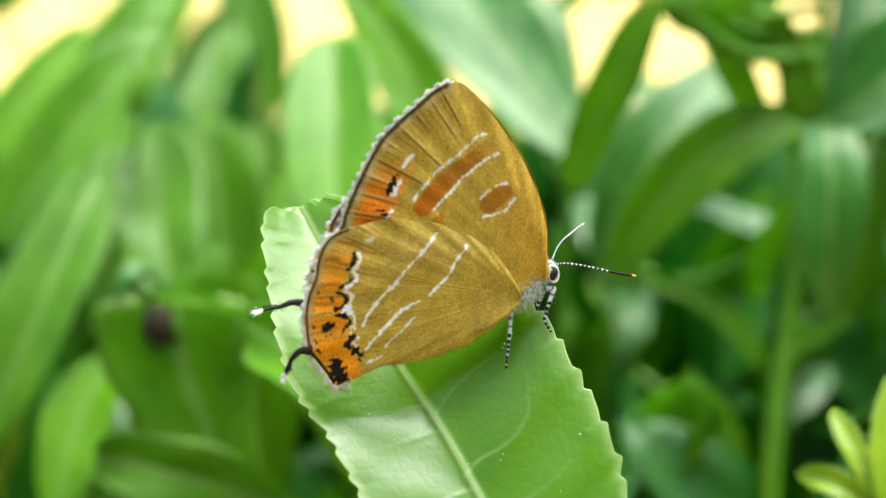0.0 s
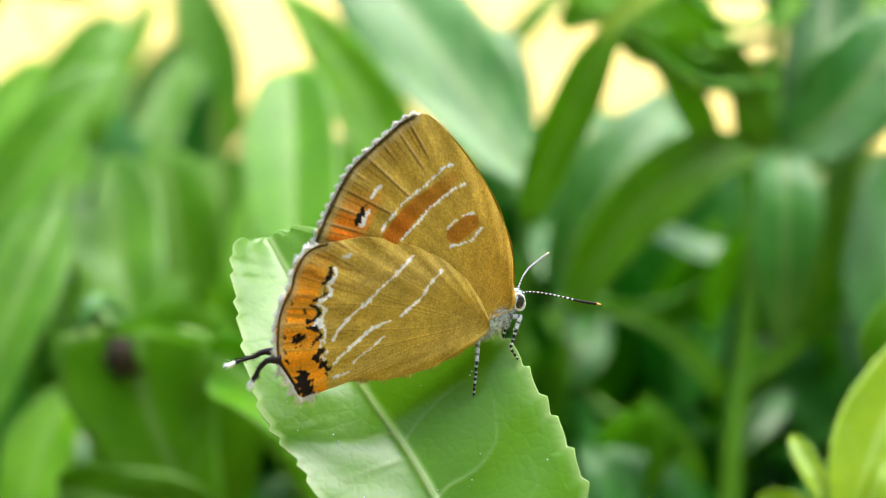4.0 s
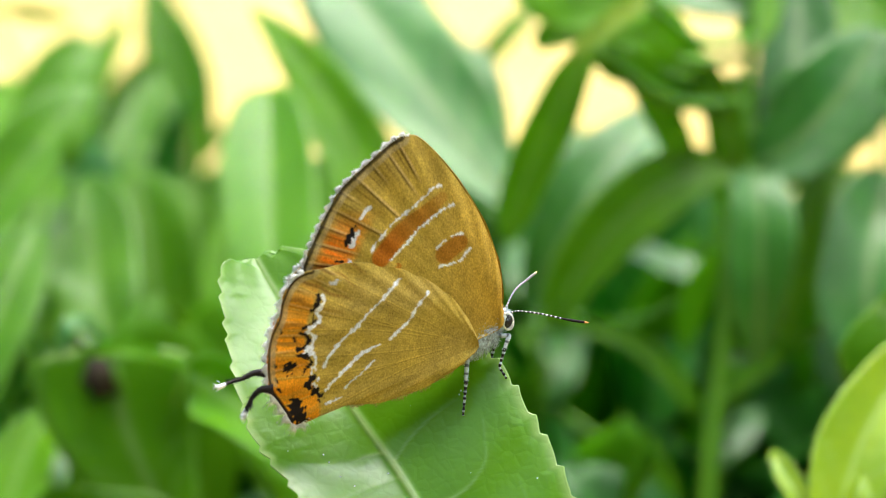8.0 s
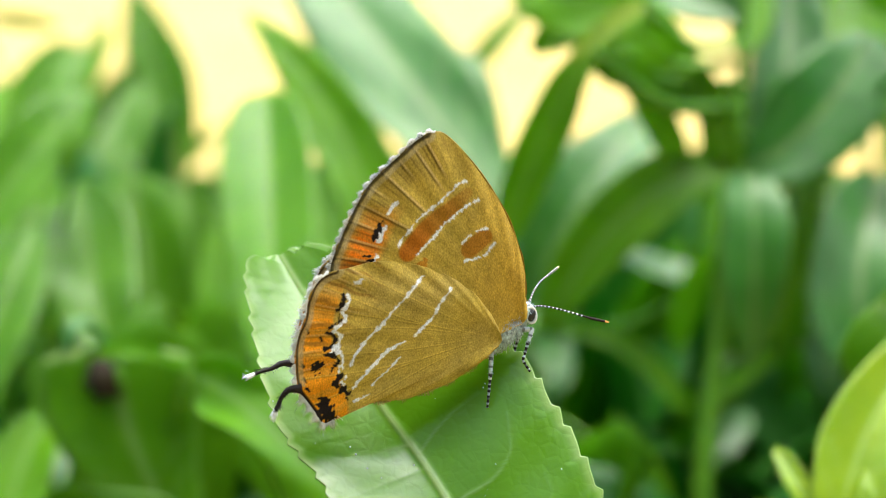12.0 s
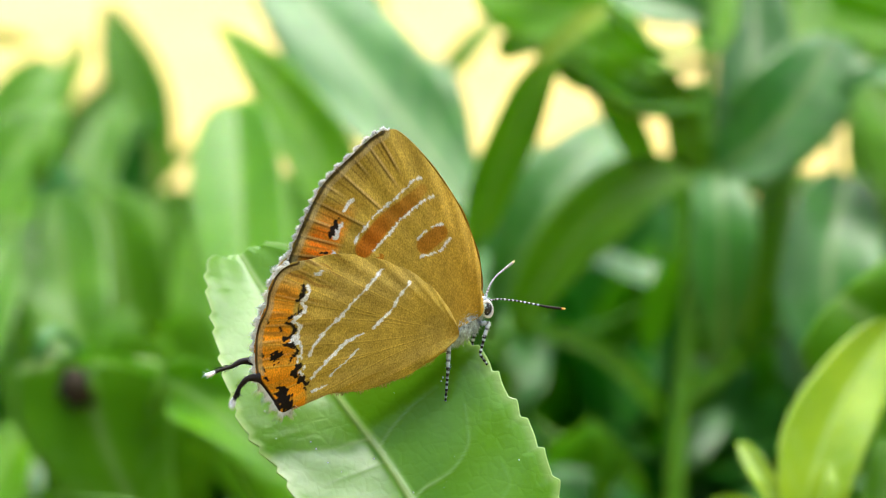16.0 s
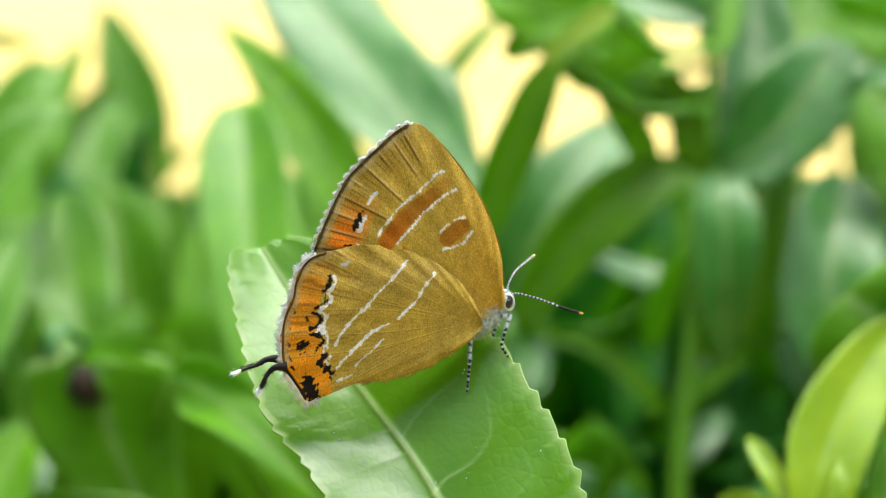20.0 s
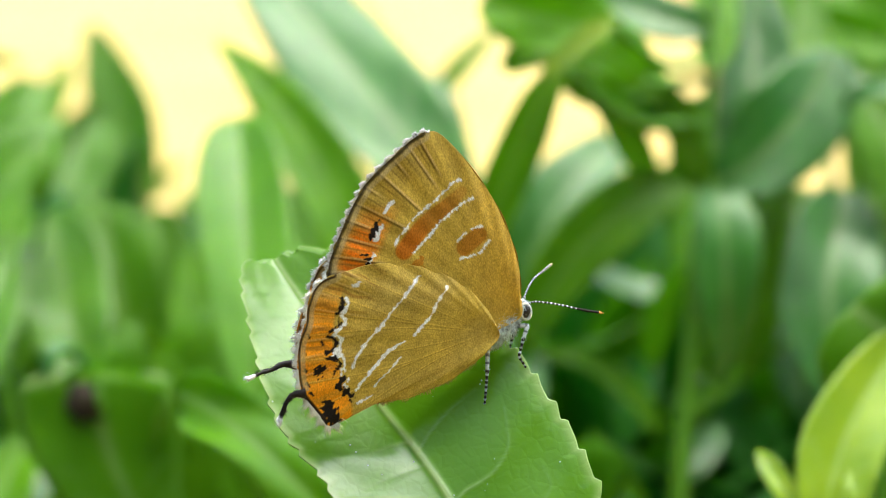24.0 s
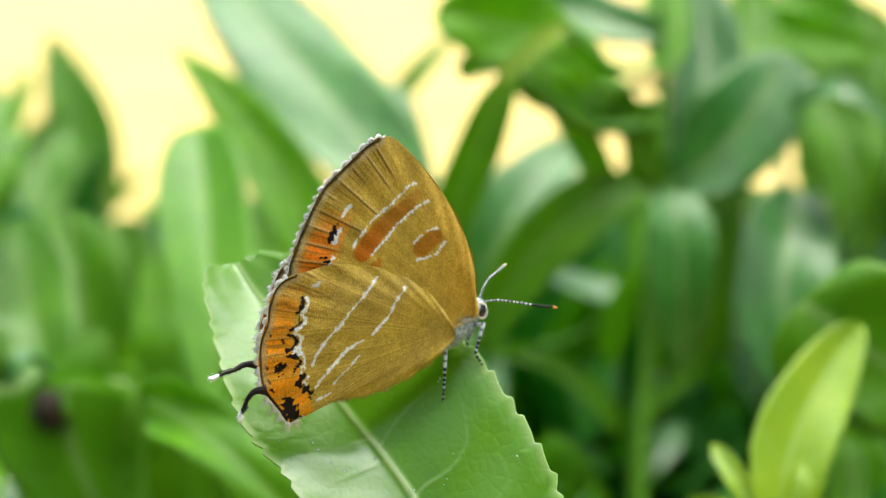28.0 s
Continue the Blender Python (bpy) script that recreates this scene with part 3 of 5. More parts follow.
LEAVES_L = [
    ((-86.8, 431.6, 13.9), (-89, 440, 43.7), (-101, 453.4, 79.5), 21.8, 0, 0.3, 0.75, 0.03, "R"),
    ((-101, 409.4, 11.8), (-101.9, 420, 28.9), (-97.5, 435.6, 48.7), 22.8, 0, 0.2, 0.5, 0.05, "R"),
    ((-117.8, 325.9, 21.5), (-105.8, 330, 35.9), (-96.7, 339.1, 49.6), 15, 0, 0.25, 0.5, 0.05, "R"),
    ((-126.3, 350.6, 58.4), (-112.8, 350, 56.7), (-103.9, 351.4, 55.3), 4.2, 0, 0.3, 0.6, 0.05, "M"),
    ((-87.8, 477.9, 20.6), (-83.4, 480, 28.9), (-73.6, 484.1, 37.8), 5.2, 0, 0.3, 0.6, 0.05, "N"),
    ((-86.6, 469, 20.3), (-90.9, 470, 25.8), (-97.8, 471, 28.6), 6.6, 0, 0.3, 0.6, 0.05, "N"),
    ((-89, 428.8, 1.9), (-93.4, 430, 13.9), (-98.8, 437.2, 26.2), 13.7, 0, 0.3, 0.5, 0.05, "Y"),
    ((-108.4, 396.2, 18), (-99.2, 400, 40.9), (-89.9, 408.8, 48.9), 6.5, 30, 0.3, 0.6, 0.05, "N"),
    ((-137.6, 326.1, 40.1), (-131.4, 330, 54.7), (-127.8, 338.9, 73.1), 15.7, 0, 0.3, 0.6, 0.05, "N"),
    ((-153.4, 322.2, 34.2), (-145.7, 330, 54.7), (-144.8, 342.8, 73.7), 15.7, 0, 0.3, 0.6, 0.05, "M"),
    ((-79.5, 477.4, 0.2), (-79.8, 480, 11.3), (-86.1, 486.6, 20.8), 13, 0, 0.3, 0.5, 0.05, "N"),
    ((-112, 423.5, 0.3), (-119.9, 430, 15.8), (-127.5, 442.5, 31.9), 17.1, 0, 0.3, 0.5, 0.05, "R"),
    ((-108.7, 373.4, 28.2), (-102, 380, 44.2), (-97.6, 391.6, 61.2), 7.9, 0, 0.3, 0.6, 0.05, "M"),
    ((-62.6, 473.4, -3.6), (-68.6, 480, 13.1), (-77.4, 492.6, 28.5), 11.1, 0, 0.3, 0.6, 0.05, "M"),
]
SHOOT_M = [(-9.4, 78, -43.4), (-8.8, 82, -49.2)]
LEAVES_M = [
    ((-8.6, 74.7, -42.2), (-21.7, 80, -26.2), (-35, 91.3, -18), 10.1, 10, 0.22, 0.45, 0.2, "N"),
]
# -- end of the shoots --

shoot_a, local_a = shoot("tea shoot with broad green leaves, one blotched brown", SHOOT_A, LEAVES_A)
shoot("tea shoot with long leaning green leaves", SHOOT_B, LEAVES_B)
shoot("tea shoot with overlapping dark green leaves", SHOOT_C, LEAVES_C)
shoot("tall tea shoot with arching green leaves", SHOOT_D, LEAVES_D, thick=1.3)
shoot("tea shoot with a round-tipped leaf and a pointed leaf", SHOOT_E, LEAVES_E)
shoot("tea shoot with a large glossy leaf catching the sky", SHOOT_F, LEAVES_F)
shoot("tea shoot with blue-green glossy leaves", SHOOT_G, LEAVES_G)
shoot("fresh tea shoot with yellow-green young leaves and bud", SHOOT_H, LEAVES_H, 0.01)
shoot("low tea shoot with dark shaded leaves", SHOOT_I, LEAVES_I)
shoot("tea shoot with a broad leaf glinting pale blue", SHOOT_J, LEAVES_J)
shoot("tea shoot with a broad wavy bright green leaf", SHOOT_K, LEAVES_K)
shoot("far tea shoot with upright leaves against the straw", SHOOT_L, LEAVES_L)
shoot("tea shoot with one leaf with a curled pale margin", SHOOT_M, LEAVES_M)


# ---- shaded leaves deep in the hedge ----
def hedge_foliage():
    """Leaves too deep in the row to tell apart, turned and sized at random from a few blades."""
    rng = np.random.default_rng(11)
    blades = []
    for k in range(10):
        me = leaf_mesh((0, 0, 0), (rng.uniform(-4, 4), -rng.uniform(1, 7), 25), (0, 0, 50), rng.uniform(15, 22), 0, rng.uniform(0.15, 0.5), 0.6, 0.05, "D", 9, 5, False)
        co = np.empty(len(me.vertices) * 3)
        me.vertices.foreach_get("co", co)
        blades.append((co.reshape(-1, 3), [tuple(p.vertices) for p in me.polygons]))
        bpy.data.meshes.remove(me)
    pieces = []
    for k in range(4600):
        if k < 1100:
            deep = k % 3 > 0
            d = rng.uniform(235, 480) if deep else rng.uniform(150, 300)
            x = rng.uniform(-1, 1) * (d + 177) * 0.34
            z = 2 - abs(rng.normal()) * 46 - (4 if deep else 50)
        else:
            d = rng.uniform(60, 900)
            x = rng.uniform(-1300, 1300)
            if abs(x) < (d + 177) * 0.30 + 30:
                d = rng.uniform(520, 900)
            z = -25 - 0.21 * max(d - 480, 0) - abs(rng.normal()) * 70
        turn = Euler((rng.normal() * 0.6, rng.normal() * 0.8, rng.uniform(0, 6.28))).to_matrix()
        v, f = blades[k % 10]
        size = rng.uniform(0.7, 1.35)
        pieces.append((v @ np.array(turn).T * size + np.array([x, d, z - 22]) * MM, f))
    verts, faces = joined(*pieces)
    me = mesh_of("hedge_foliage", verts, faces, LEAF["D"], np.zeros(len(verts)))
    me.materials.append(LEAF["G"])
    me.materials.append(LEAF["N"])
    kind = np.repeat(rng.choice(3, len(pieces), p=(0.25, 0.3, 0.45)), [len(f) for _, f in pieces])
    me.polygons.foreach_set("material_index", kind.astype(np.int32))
    ob = new("hedge_foliage", me)
    ob.matrix_basis = FRAME
    tagged(ob, "dense dark green tea foliage in shade", "foliage", kind="stuff")


def hedge_branches():
    rng = np.random.default_rng(12)
    pieces = []
    for k in range(150):
        d = rng.uniform(230, 470)
        x = rng.uniform(-0.3, 0.3) * (d + 177) if k < 40 else rng.uniform(-1200, 1200)
        top = FRAME @ Vector((x * MM, d * MM, rng.uniform(-110, -45) * MM))
        a = np.array(top)
        g = np.array([a[0] * 0.8 + rng.normal() * 0.02, a[1] + rng.normal() * 0.03, 0.0])
        m = (a + g) / 2 + rng.normal(size=3) * 0.03
        pieces.append(tube([a, m, g], [0.0015, 0.004, 0.008], 8, 14))
    v, f = joined(*pieces)
    tagged(new("hedge_branches", mesh_of("hedge_branches", v, f, BARK)), "bare brown woody branches inside the tea hedge", "branches", kind="stuff")


def tree_belt():
    """An unseen leafy backdrop added behind the camera, to darken what the leaves reflect."""
    rng = np.random.default_rng(14)
    me = leaf_mesh((0, 0, 0), (0, -3, 25), (0, 0, 50), 24, 0, 0.3, 0.6, 0.05, "D", 5, 3, False)
    co = np.empty(len(me.vertices) * 3)
    me.vertices.foreach_get("co", co)
    blade, faces = co.reshape(-1, 3), [tuple(p.vertices) for p in me.polygons]
    bpy.data.meshes.remove(me)
    pieces = []
    for k in range(11000):
        x = rng.uniform(-9, 9)
        top = 6.6 + 0.7 * math.sin(x * 0.9 + 1) + 0.4 * math.sin(x * 2.3)
        z = top * rng.uniform(0.02, 1.0)
        depth = -3.2 - 0.5 * rng.random() - 0.10 * (x / 3) ** 2 - 0.25 * math.sin(x * 1.4) - 0.9 * max(0.0, z / top - 0.6)
        turn = np.array(Euler((rng.normal() * 0.9, rng.normal() * 0.9, rng.uniform(0, 6.28))).to_matrix())
        pieces.append((blade @ turn.T * rng.uniform(3.5, 6.0) + np.array([x, depth, z]), faces))
    for k in range(12):
        x = -8.5 + 17 * (k + rng.uniform(0.2, 0.8)) / 12
        y = -3.9 - 0.10 * (x / 3) ** 2
        pieces.append(tube([(x, y, 0), (x + 0.1, y, 1.6), (x + rng.normal() * 0.3, y - 0.1, 5.4)], [0.14, 0.10, 0.03], 8, 10))
    verts, faces = joined(*pieces)
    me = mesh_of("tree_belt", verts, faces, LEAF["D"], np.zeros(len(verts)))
    me.materials.append(BARK)
    trunk = np.repeat([0] * 11000 + [1] * 12, [len(f) for _, f in pieces])
    me.polygons.foreach_set("material_index", trunk.astype(np.int32))
    ob = new("tree_belt", me)
    tagged(ob, "unseen backdrop of dark green leafy trees added to darken reflections", "trees", kind="stuff")


hedge_foliage()
hedge_branches()
tree_belt()


# ---- the leaf that the insect rests on ----
MID = [(9.6, -39.3), (5.5, -32.7), (0.1, -24.7), (-3.4, -19.5), (-7.6, -14.2), (-12, -8.2), (-15.2, -4.1), (-17.1, -1.2)]
LEFT = [(9.2, -39.3), (-3.7, -32), (-9.3, -25.1), (-12.6, -20.3), (-15.9, -16.6), (-17.7, -12.7), (-19.1, -7.9), (-20, -4), (-20, -1.6), (-17.8, -1.2)]
RIGHT = [(10.2, -39.2), (13.5, -31), (12.1, -24.1), (11.4, -20.6), (9.5, -16.9), (7.3, -13.1), (4.6, -9.4), (-0.2, -5.4), (-5.3, -2.4), (-9.5, -0.6), (-13.7, -0.1), (-16.3, -0.5)]


# side veins of the blade, and how strongly each shows
VEINS = [([(-3.9, -18.2), (-2.8, -16.6), (-1.3, -15.0), (-0.1, -14.0), (1.1, -13.1)], 0.7),
         ([(-1.3, -23.1), (-0.1, -21.8), (1.1, -21.1), (2.6, -20.0), (3.8, -18.1), (3.8, -16.5), (3.6, -14.7)], 1.0),
         ([(-5.1, -17.7), (-6.7, -18.0), (-7.9, -18.4), (-9.9, -18.4)], 0.9),
         ([(-3.6, -19.6), (-6.9, -20.7), (-8.3, -21.2), (-10.5, -21.9)], 0.5),
         ([(0.6, -25.3), (3.0, -25.0), (5.6, -23.4), (7.3, -21.5), (6.8, -19.7)], 0.6),
         ([(-0.4, -24.0), (-3.4, -25.0), (-6.5, -25.2)], 0.8),
         ([(3.2, -29.3), (6.5, -28.0), (9.0, -25.0)], 0.7), ([(2.8, -28.8), (-0.6, -29.6), (-3.4, -29.6)], 0.7)]


def by_length(points, n):
    p = smooth_curve(points, 800)
    far = np.r_[0, np.cumsum(np.linalg.norm(np.diff(p, axis=0), axis=1))]
    at = np.linspace(0, far[-1], n)
    return np.stack([np.interp(at, far, p[:, k]) for k in range(2)], 1), at


def perch_depth(x, z):
    return 7.6 - 0.146 * x + 0.514 * z


def perch():
    rows, half = 300, 84
    mid, _ = by_length(MID, rows)
    sides = []
    for pts, pitch, hand in ((LEFT, 1.9, -1), (RIGHT, 2.5, 1)):
        edge, far = by_length(pts, rows)
        along = np.gradient(edge, axis=0)
        along /= np.linalg.norm(along, axis=1)[:, None]
        out = np.stack([along[:, 1], -along[:, 0]], 1) * hand
        beat = (far / pitch + 0.13 * np.sin(far * 1.7)) % 1.0
        size = np.where((far > 6) & (far < far[-1] - 0.6), 0.36 if hand < 0 else 0.52, 0.1)
        tooth = np.where(beat < 0.82, beat / 0.82, (1 - beat) / 0.18)
        edge = edge + out * (size * (tooth - 0.6))[:, None]
        sides.append(edge)
    e = np.linspace(0, 1, half) ** 0.85
    left = mid[:, None] + (sides[0] - mid)[:, None] * e[None, ::-1, None]
    right = mid[:, None] + (sides[1] - mid)[:, None] * e[None, 1:, None]
    xz = np.concatenate([left, right], 1)
    ee = np.r_[-e[::-1], e[1:]][None] * np.ones((rows, 1))
    s = np.linspace(0, 1, rows)[:, None] * np.ones_like(ee)
    away = np.linalg.norm(xz - mid[:, None], axis=2)
    x, z = xz[..., 0], xz[..., 1]
    # side veins leave the midrib forward and curve along the margin
    reach = np.where(ee < 0, 0.62, 0.50)
    v = s * 7.5 - reach * np.abs(ee) ** 1.3 * 2.0 + 0.06 * np.sin(9 * np.abs(ee) + 3 * s)
    near = np.abs((v + np.where(ee < 0, 0.3, 0.0)) % 1.0 - 0.5)
    flat = xz.reshape(-1, 2)
    vein = np.zeros(len(flat))
    for line, share in VEINS:
        gap, at = to_line(flat, smooth_curve(line, 40))
        vein = np.maximum(vein, share * np.exp(-((gap / 0.13) ** 2)) * np.clip(1.15 - at / (at.max() + 0.01), 0.3, 1))
    vein = vein.reshape(x.shape)
    rib = np.exp(-((away / 0.28) ** 2)) * (1 - 0.4 * s)
    y = perch_depth(x, z) - np.where(ee < 0, FOLD_LEFT + 0.3 * s**4, FOLD_RIGHT) * away * (1 - np.exp(-away / 1.5))
    quilt = 0.05 * np.cos(near * 2 * np.pi) * np.sin(np.pi * np.abs(ee)) + 0.07 * np.sin(0.7 * x + 0.6) * np.sin(0.8 * z + 1.0) * np.abs(ee)
    rng = np.random.default_rng(3)
    y = y + quilt - 0.30 * rib * (1 - 0.8 * s**3) - 0.05 * vein
    y = y - 0.05 * np.clip((np.abs(ee) - 0.93) / 0.07, 0, 1)
    # the blade turns back over its outer edge on one side
    y = y + 1.1 * np.clip(np.abs(ee) - 0.86, 0, 1) * (ee > 0)
    pts = np.stack([x, y, z], -1)
    back = pts + np.array([0.04, 0.30, -0.15])
    n = pts.shape[0] * pts.shape[1]
    cols = pts.shape[1]
    verts = np.concatenate([pts.reshape(-1, 3), back.reshape(-1, 3)]) * MM
    faces = grid_faces(rows, cols, 0, True) + grid_faces(rows, cols, n)
    rim = [i * cols for i in range(rows)] + [(rows - 1) * cols + j for j in range(1, cols)] + [i * cols + cols - 1 for i in range(rows - 2, -1, -1)] + list(range(cols - 2, 0, -1))
    faces += [(rim[k], n + rim[k], n + rim[(k + 1) % len(rim)], rim[(k + 1) % len(rim)]) for k in range(len(rim))]
    rim_tone = np.clip((np.abs(ee) - 0.90) / 0.10, 0, 1) ** 1.4
    mark = np.clip(1.0 * rib + 0.42 * vein + 0.62 * rim_tone, 0, 1).ravel()
    foot = Vector((0.03, 0.04, 0.0))
    root = new("tea_shoot")
    root.matrix_basis = Matrix.Translation(foot)
    tagged(root, "tea shoot with one toothed bright green leaf held up", "tea shoot", "tea shoots")
    local = Matrix.Translation(-foot) @ FRAME
    inv = np.array(FRAME.inverted() @ foot) / MM
    y0 = perch_depth(9.7, -39.3)
    stalk = np.array([(9.4, y0 - 0.1, -38.6), (10.5, y0 + 1, -42), (13, y0 + 5, -50), (18, 12, -90), (24, 30, -220), tuple(inv * 0.6), tuple(inv)])
    tv, tf = tube(stalk * MM, np.array([0.7, 0.8, 1.0, 1.3, 1.8, 2.2, 3.0]) * MM, 10, 60)
    part("stem", mesh_of("stem", tv, tf, STEM), root, "", local)
    specks = []
    for i, j in zip(rng.integers(40, 240, 46), rng.integers(6, cols - 8, 46)):
        q, size = pts[i, j] - np.array([0, 0.05, 0]), rng.uniform(0.03, 0.085)
        form = np.array([(1, 0, 0), (-1, 0, 0), (0, 1, 0), (0, -1, 0), (0, 0, 1), (0, 0, -1)]) * size * rng.uniform(0.6, 1.4, (6, 3))
        specks.append(((q + form) * MM, [(0, 2, 4), (2, 1, 4), (1, 3, 4), (3, 0, 4), (2, 0, 5), (1, 2, 5), (3, 1, 5), (0, 3, 5)]))
    sv, sf = joined(*specks)
    part("specks", mesh_of("specks", sv, sf, FRINGE), root, "tiny pale dust specks on the blade", local)
    part("leaf", mesh_of("perch_leaf", verts, faces, LEAF["P"], np.r_[mark, mark]), root, "bright green toothed blade with pale midrib", local)


FOLD_LEFT, FOLD_RIGHT = 0.40, 0.07
perch()


# brown blotch on one leaf, sunk in the blade
def blotch():
    c = np.array(BLOTCH)
    rng = np.random.default_rng(8)
    a = np.linspace(0, 2 * np.pi, 24, endpoint=False)
    r = 2.9 * (1 + 0.18 * rng.normal(size=24))
    ring = [c + np.array([q * math.cos(t), -0.2, 1.05 * q * math.sin(t)]) for t, q in zip(a, r)]
    low = [p + np.array([0, 1.6, 0]) for p in ring]
    verts = np.array([c + np.array([0, -0.5, 0])] + ring + low) * MM
    faces = [(0, 1 + (k + 1) % 24, 1 + k) for k in range(24)] + [(1 + k, 1 + (k + 1) % 24, 25 + (k + 1) % 24, 25 + k) for k in range(24)]
    part("blotch", mesh_of("blotch", verts, faces, BLIGHT), shoot_a, "dark brown blight blotch", local_a)


BLOTCH = (-52.3, 123.5, -20.9)
blotch()


# ---- the butterfly ----
# Its own frame: x along the wings towards the head, y away through the wings, z up the wings; millimetres.
AX, AY, AZ = (0.9578, 0.2873, 0.0), (-0.2844, 0.9481, 0.1422), (0.0409, -0.1362, 0.9898)
SEAT = (3.10, -0.85, -8.27)
basis = Matrix((AX, AY, AZ)).transposed().to_quaternion().to_matrix().to_4x4()
butterfly = new("butterfly")
butterfly.matrix_basis = FRAME @ Matrix.Translation([c * MM for c in SEAT]) @ basis
tagged(butterfly, "ochre-brown hairstreak butterfly with orange wing borders resting on a leaf", "butterfly")

FORE_AT = (1.76, 1.33)
FORE = [(0, 0), (0.3, 2.5), (0, 5), (-0.8, 7.3), (-2.2, 10.1), (-5, 13.8), (-7.6, 16.2), (-8.9, 16.55), (-10.2, 15.95), (-11.65, 14.65), (-13.2, 13.2), (-14.4, 11.9), (-15.2, 10.5), (-15.9, 9), (-16.5, 7.6), (-17, 6.3), (-17.4, 4.8), (-17.2, 3.1), (-13.8, -0.4), (-7, -2.3)]
HIND = [(0, 0), (-0.3, 1.3), (-1.2, 2.8), (-2.6, 4.4), (-4.5, 5.7), (-6.6, 6.6), (-8.7, 7.1), (-11.2, 7.3), (-13.3, 6.9), (-15.3, 6.5), (-16.5, 5.6), (-17.2, 4.1), (-17.4, 2.8), (-18, 1.3), (-18.3, -0.2), (-18.3, -1.5), (-18.2, -2.7), (-17.9, -3.7), (-17.2, -4.7), (-16.4, -5.8), (-15.7, -6.6), (-14.9, -6.2), (-14.2, -5.3), (-12.9, -5.1), (-10.3, -4.95), (-7.8, -4.65), (-5.2, -3.85), (-2.6, -2.5), (-0.8, -1.1)]
OCHRE, TAN = np.array((0.46, 0.335, 0.056)), np.array((0.50, 0.385, 0.125))
ORANGE, RUST = np.array((0.80, 0.325, 0.010)), np.array((0.36, 0.165, 0.016))
WHITE, BLACK = np.array((0.77, 0.81, 0.87)), np.array((0.012, 0.009, 0.008))


def wobble(p, scale, seed):
    rng = np.random.default_rng(seed)
    out = np.zeros(len(p))
    for k in range(7):
        d = rng.normal(size=2)
        out += np.sin(p @ d * scale * (0.6 + 0.35 * k) + rng.uniform(0, 6.28))
    return out / 2.6


def over(colour, new_colour, share):
    return colour + (np.asarray(new_colour) - colour) * np.clip(share, 0, 1)[:, None]


def soft(gap, half, blur=0.10):
    return np.clip((half - gap) / blur + 0.5, 0, 1)


def stroke(colour, p, line, half, tone, seed, rough=0.5):
    curve = smooth_curve(line, 6 * len(line))
    near = np.all((p > curve.min(0) - 4 * half - 0.4) & (p < curve.max(0) + 4 * half + 0.4), axis=1)
    q = p[near]
    gap, _ = to_line(q + 0.05 * np.stack([wobble(q, 5, seed), wobble(q, 5, seed + 1)], 1), curve)
    colour = colour.copy()
    colour[near] = over(colour[near], tone, soft(gap, half * (1 + rough * wobble(q, 4, seed + 2)), 0.08))
    return colour


def grain(p, seed):
    """Silky streaks that fan out from the wing root."""
    rng = np.random.default_rng(seed)
    a, r = np.arctan2(p[:, 1], -p[:, 0]), np.linalg.norm(p, axis=1)
    out = np.zeros(len(p))
    for k in range(16):
        out += np.sin(a * rng.uniform(50, 260) + r * rng.normal() * 4.5 + rng.uniform(0, 6.28))
    return (out / 2.8)[:, None]


def speckle(p, seed):
    """Uneven tone: soft patches and single darker scales."""
    rng = np.random.default_rng(seed)
    return (0.06 * wobble(p, 0.9, seed) + 0.05 * wobble(p, 3.1, seed + 1) + 0.05 * rng.normal(size=len(p)))[:, None]


def shaded_ridges(c, p, gap, ends, root, reach, share=1.0):
    """Vein ends near the margin, their relief painted in: a lit pale ridge, its shaded lower side, and a faint dark
    line half way to the next.
    """
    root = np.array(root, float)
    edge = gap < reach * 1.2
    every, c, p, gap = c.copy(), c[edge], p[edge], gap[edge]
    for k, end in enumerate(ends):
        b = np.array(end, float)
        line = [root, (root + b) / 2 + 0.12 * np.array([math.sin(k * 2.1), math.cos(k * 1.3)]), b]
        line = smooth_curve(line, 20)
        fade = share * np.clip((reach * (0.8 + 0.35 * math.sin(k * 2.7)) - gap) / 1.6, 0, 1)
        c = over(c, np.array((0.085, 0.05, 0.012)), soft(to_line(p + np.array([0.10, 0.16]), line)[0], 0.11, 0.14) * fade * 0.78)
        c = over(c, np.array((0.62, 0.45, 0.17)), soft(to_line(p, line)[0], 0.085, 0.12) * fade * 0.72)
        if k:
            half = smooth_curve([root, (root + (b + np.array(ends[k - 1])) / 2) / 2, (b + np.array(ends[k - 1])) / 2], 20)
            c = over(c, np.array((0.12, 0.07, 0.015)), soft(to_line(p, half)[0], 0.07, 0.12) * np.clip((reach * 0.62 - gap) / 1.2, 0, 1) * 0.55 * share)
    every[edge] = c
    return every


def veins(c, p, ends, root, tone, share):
    """Veins from near the root to the margin, relief painted in: a pale lit thread with a shaded side."""
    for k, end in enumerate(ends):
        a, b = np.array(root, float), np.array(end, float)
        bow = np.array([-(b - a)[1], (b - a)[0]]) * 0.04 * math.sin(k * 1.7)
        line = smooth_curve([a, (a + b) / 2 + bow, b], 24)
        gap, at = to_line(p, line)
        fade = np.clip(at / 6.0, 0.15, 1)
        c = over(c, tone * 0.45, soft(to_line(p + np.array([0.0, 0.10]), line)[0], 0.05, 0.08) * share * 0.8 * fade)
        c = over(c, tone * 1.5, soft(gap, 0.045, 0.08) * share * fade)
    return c


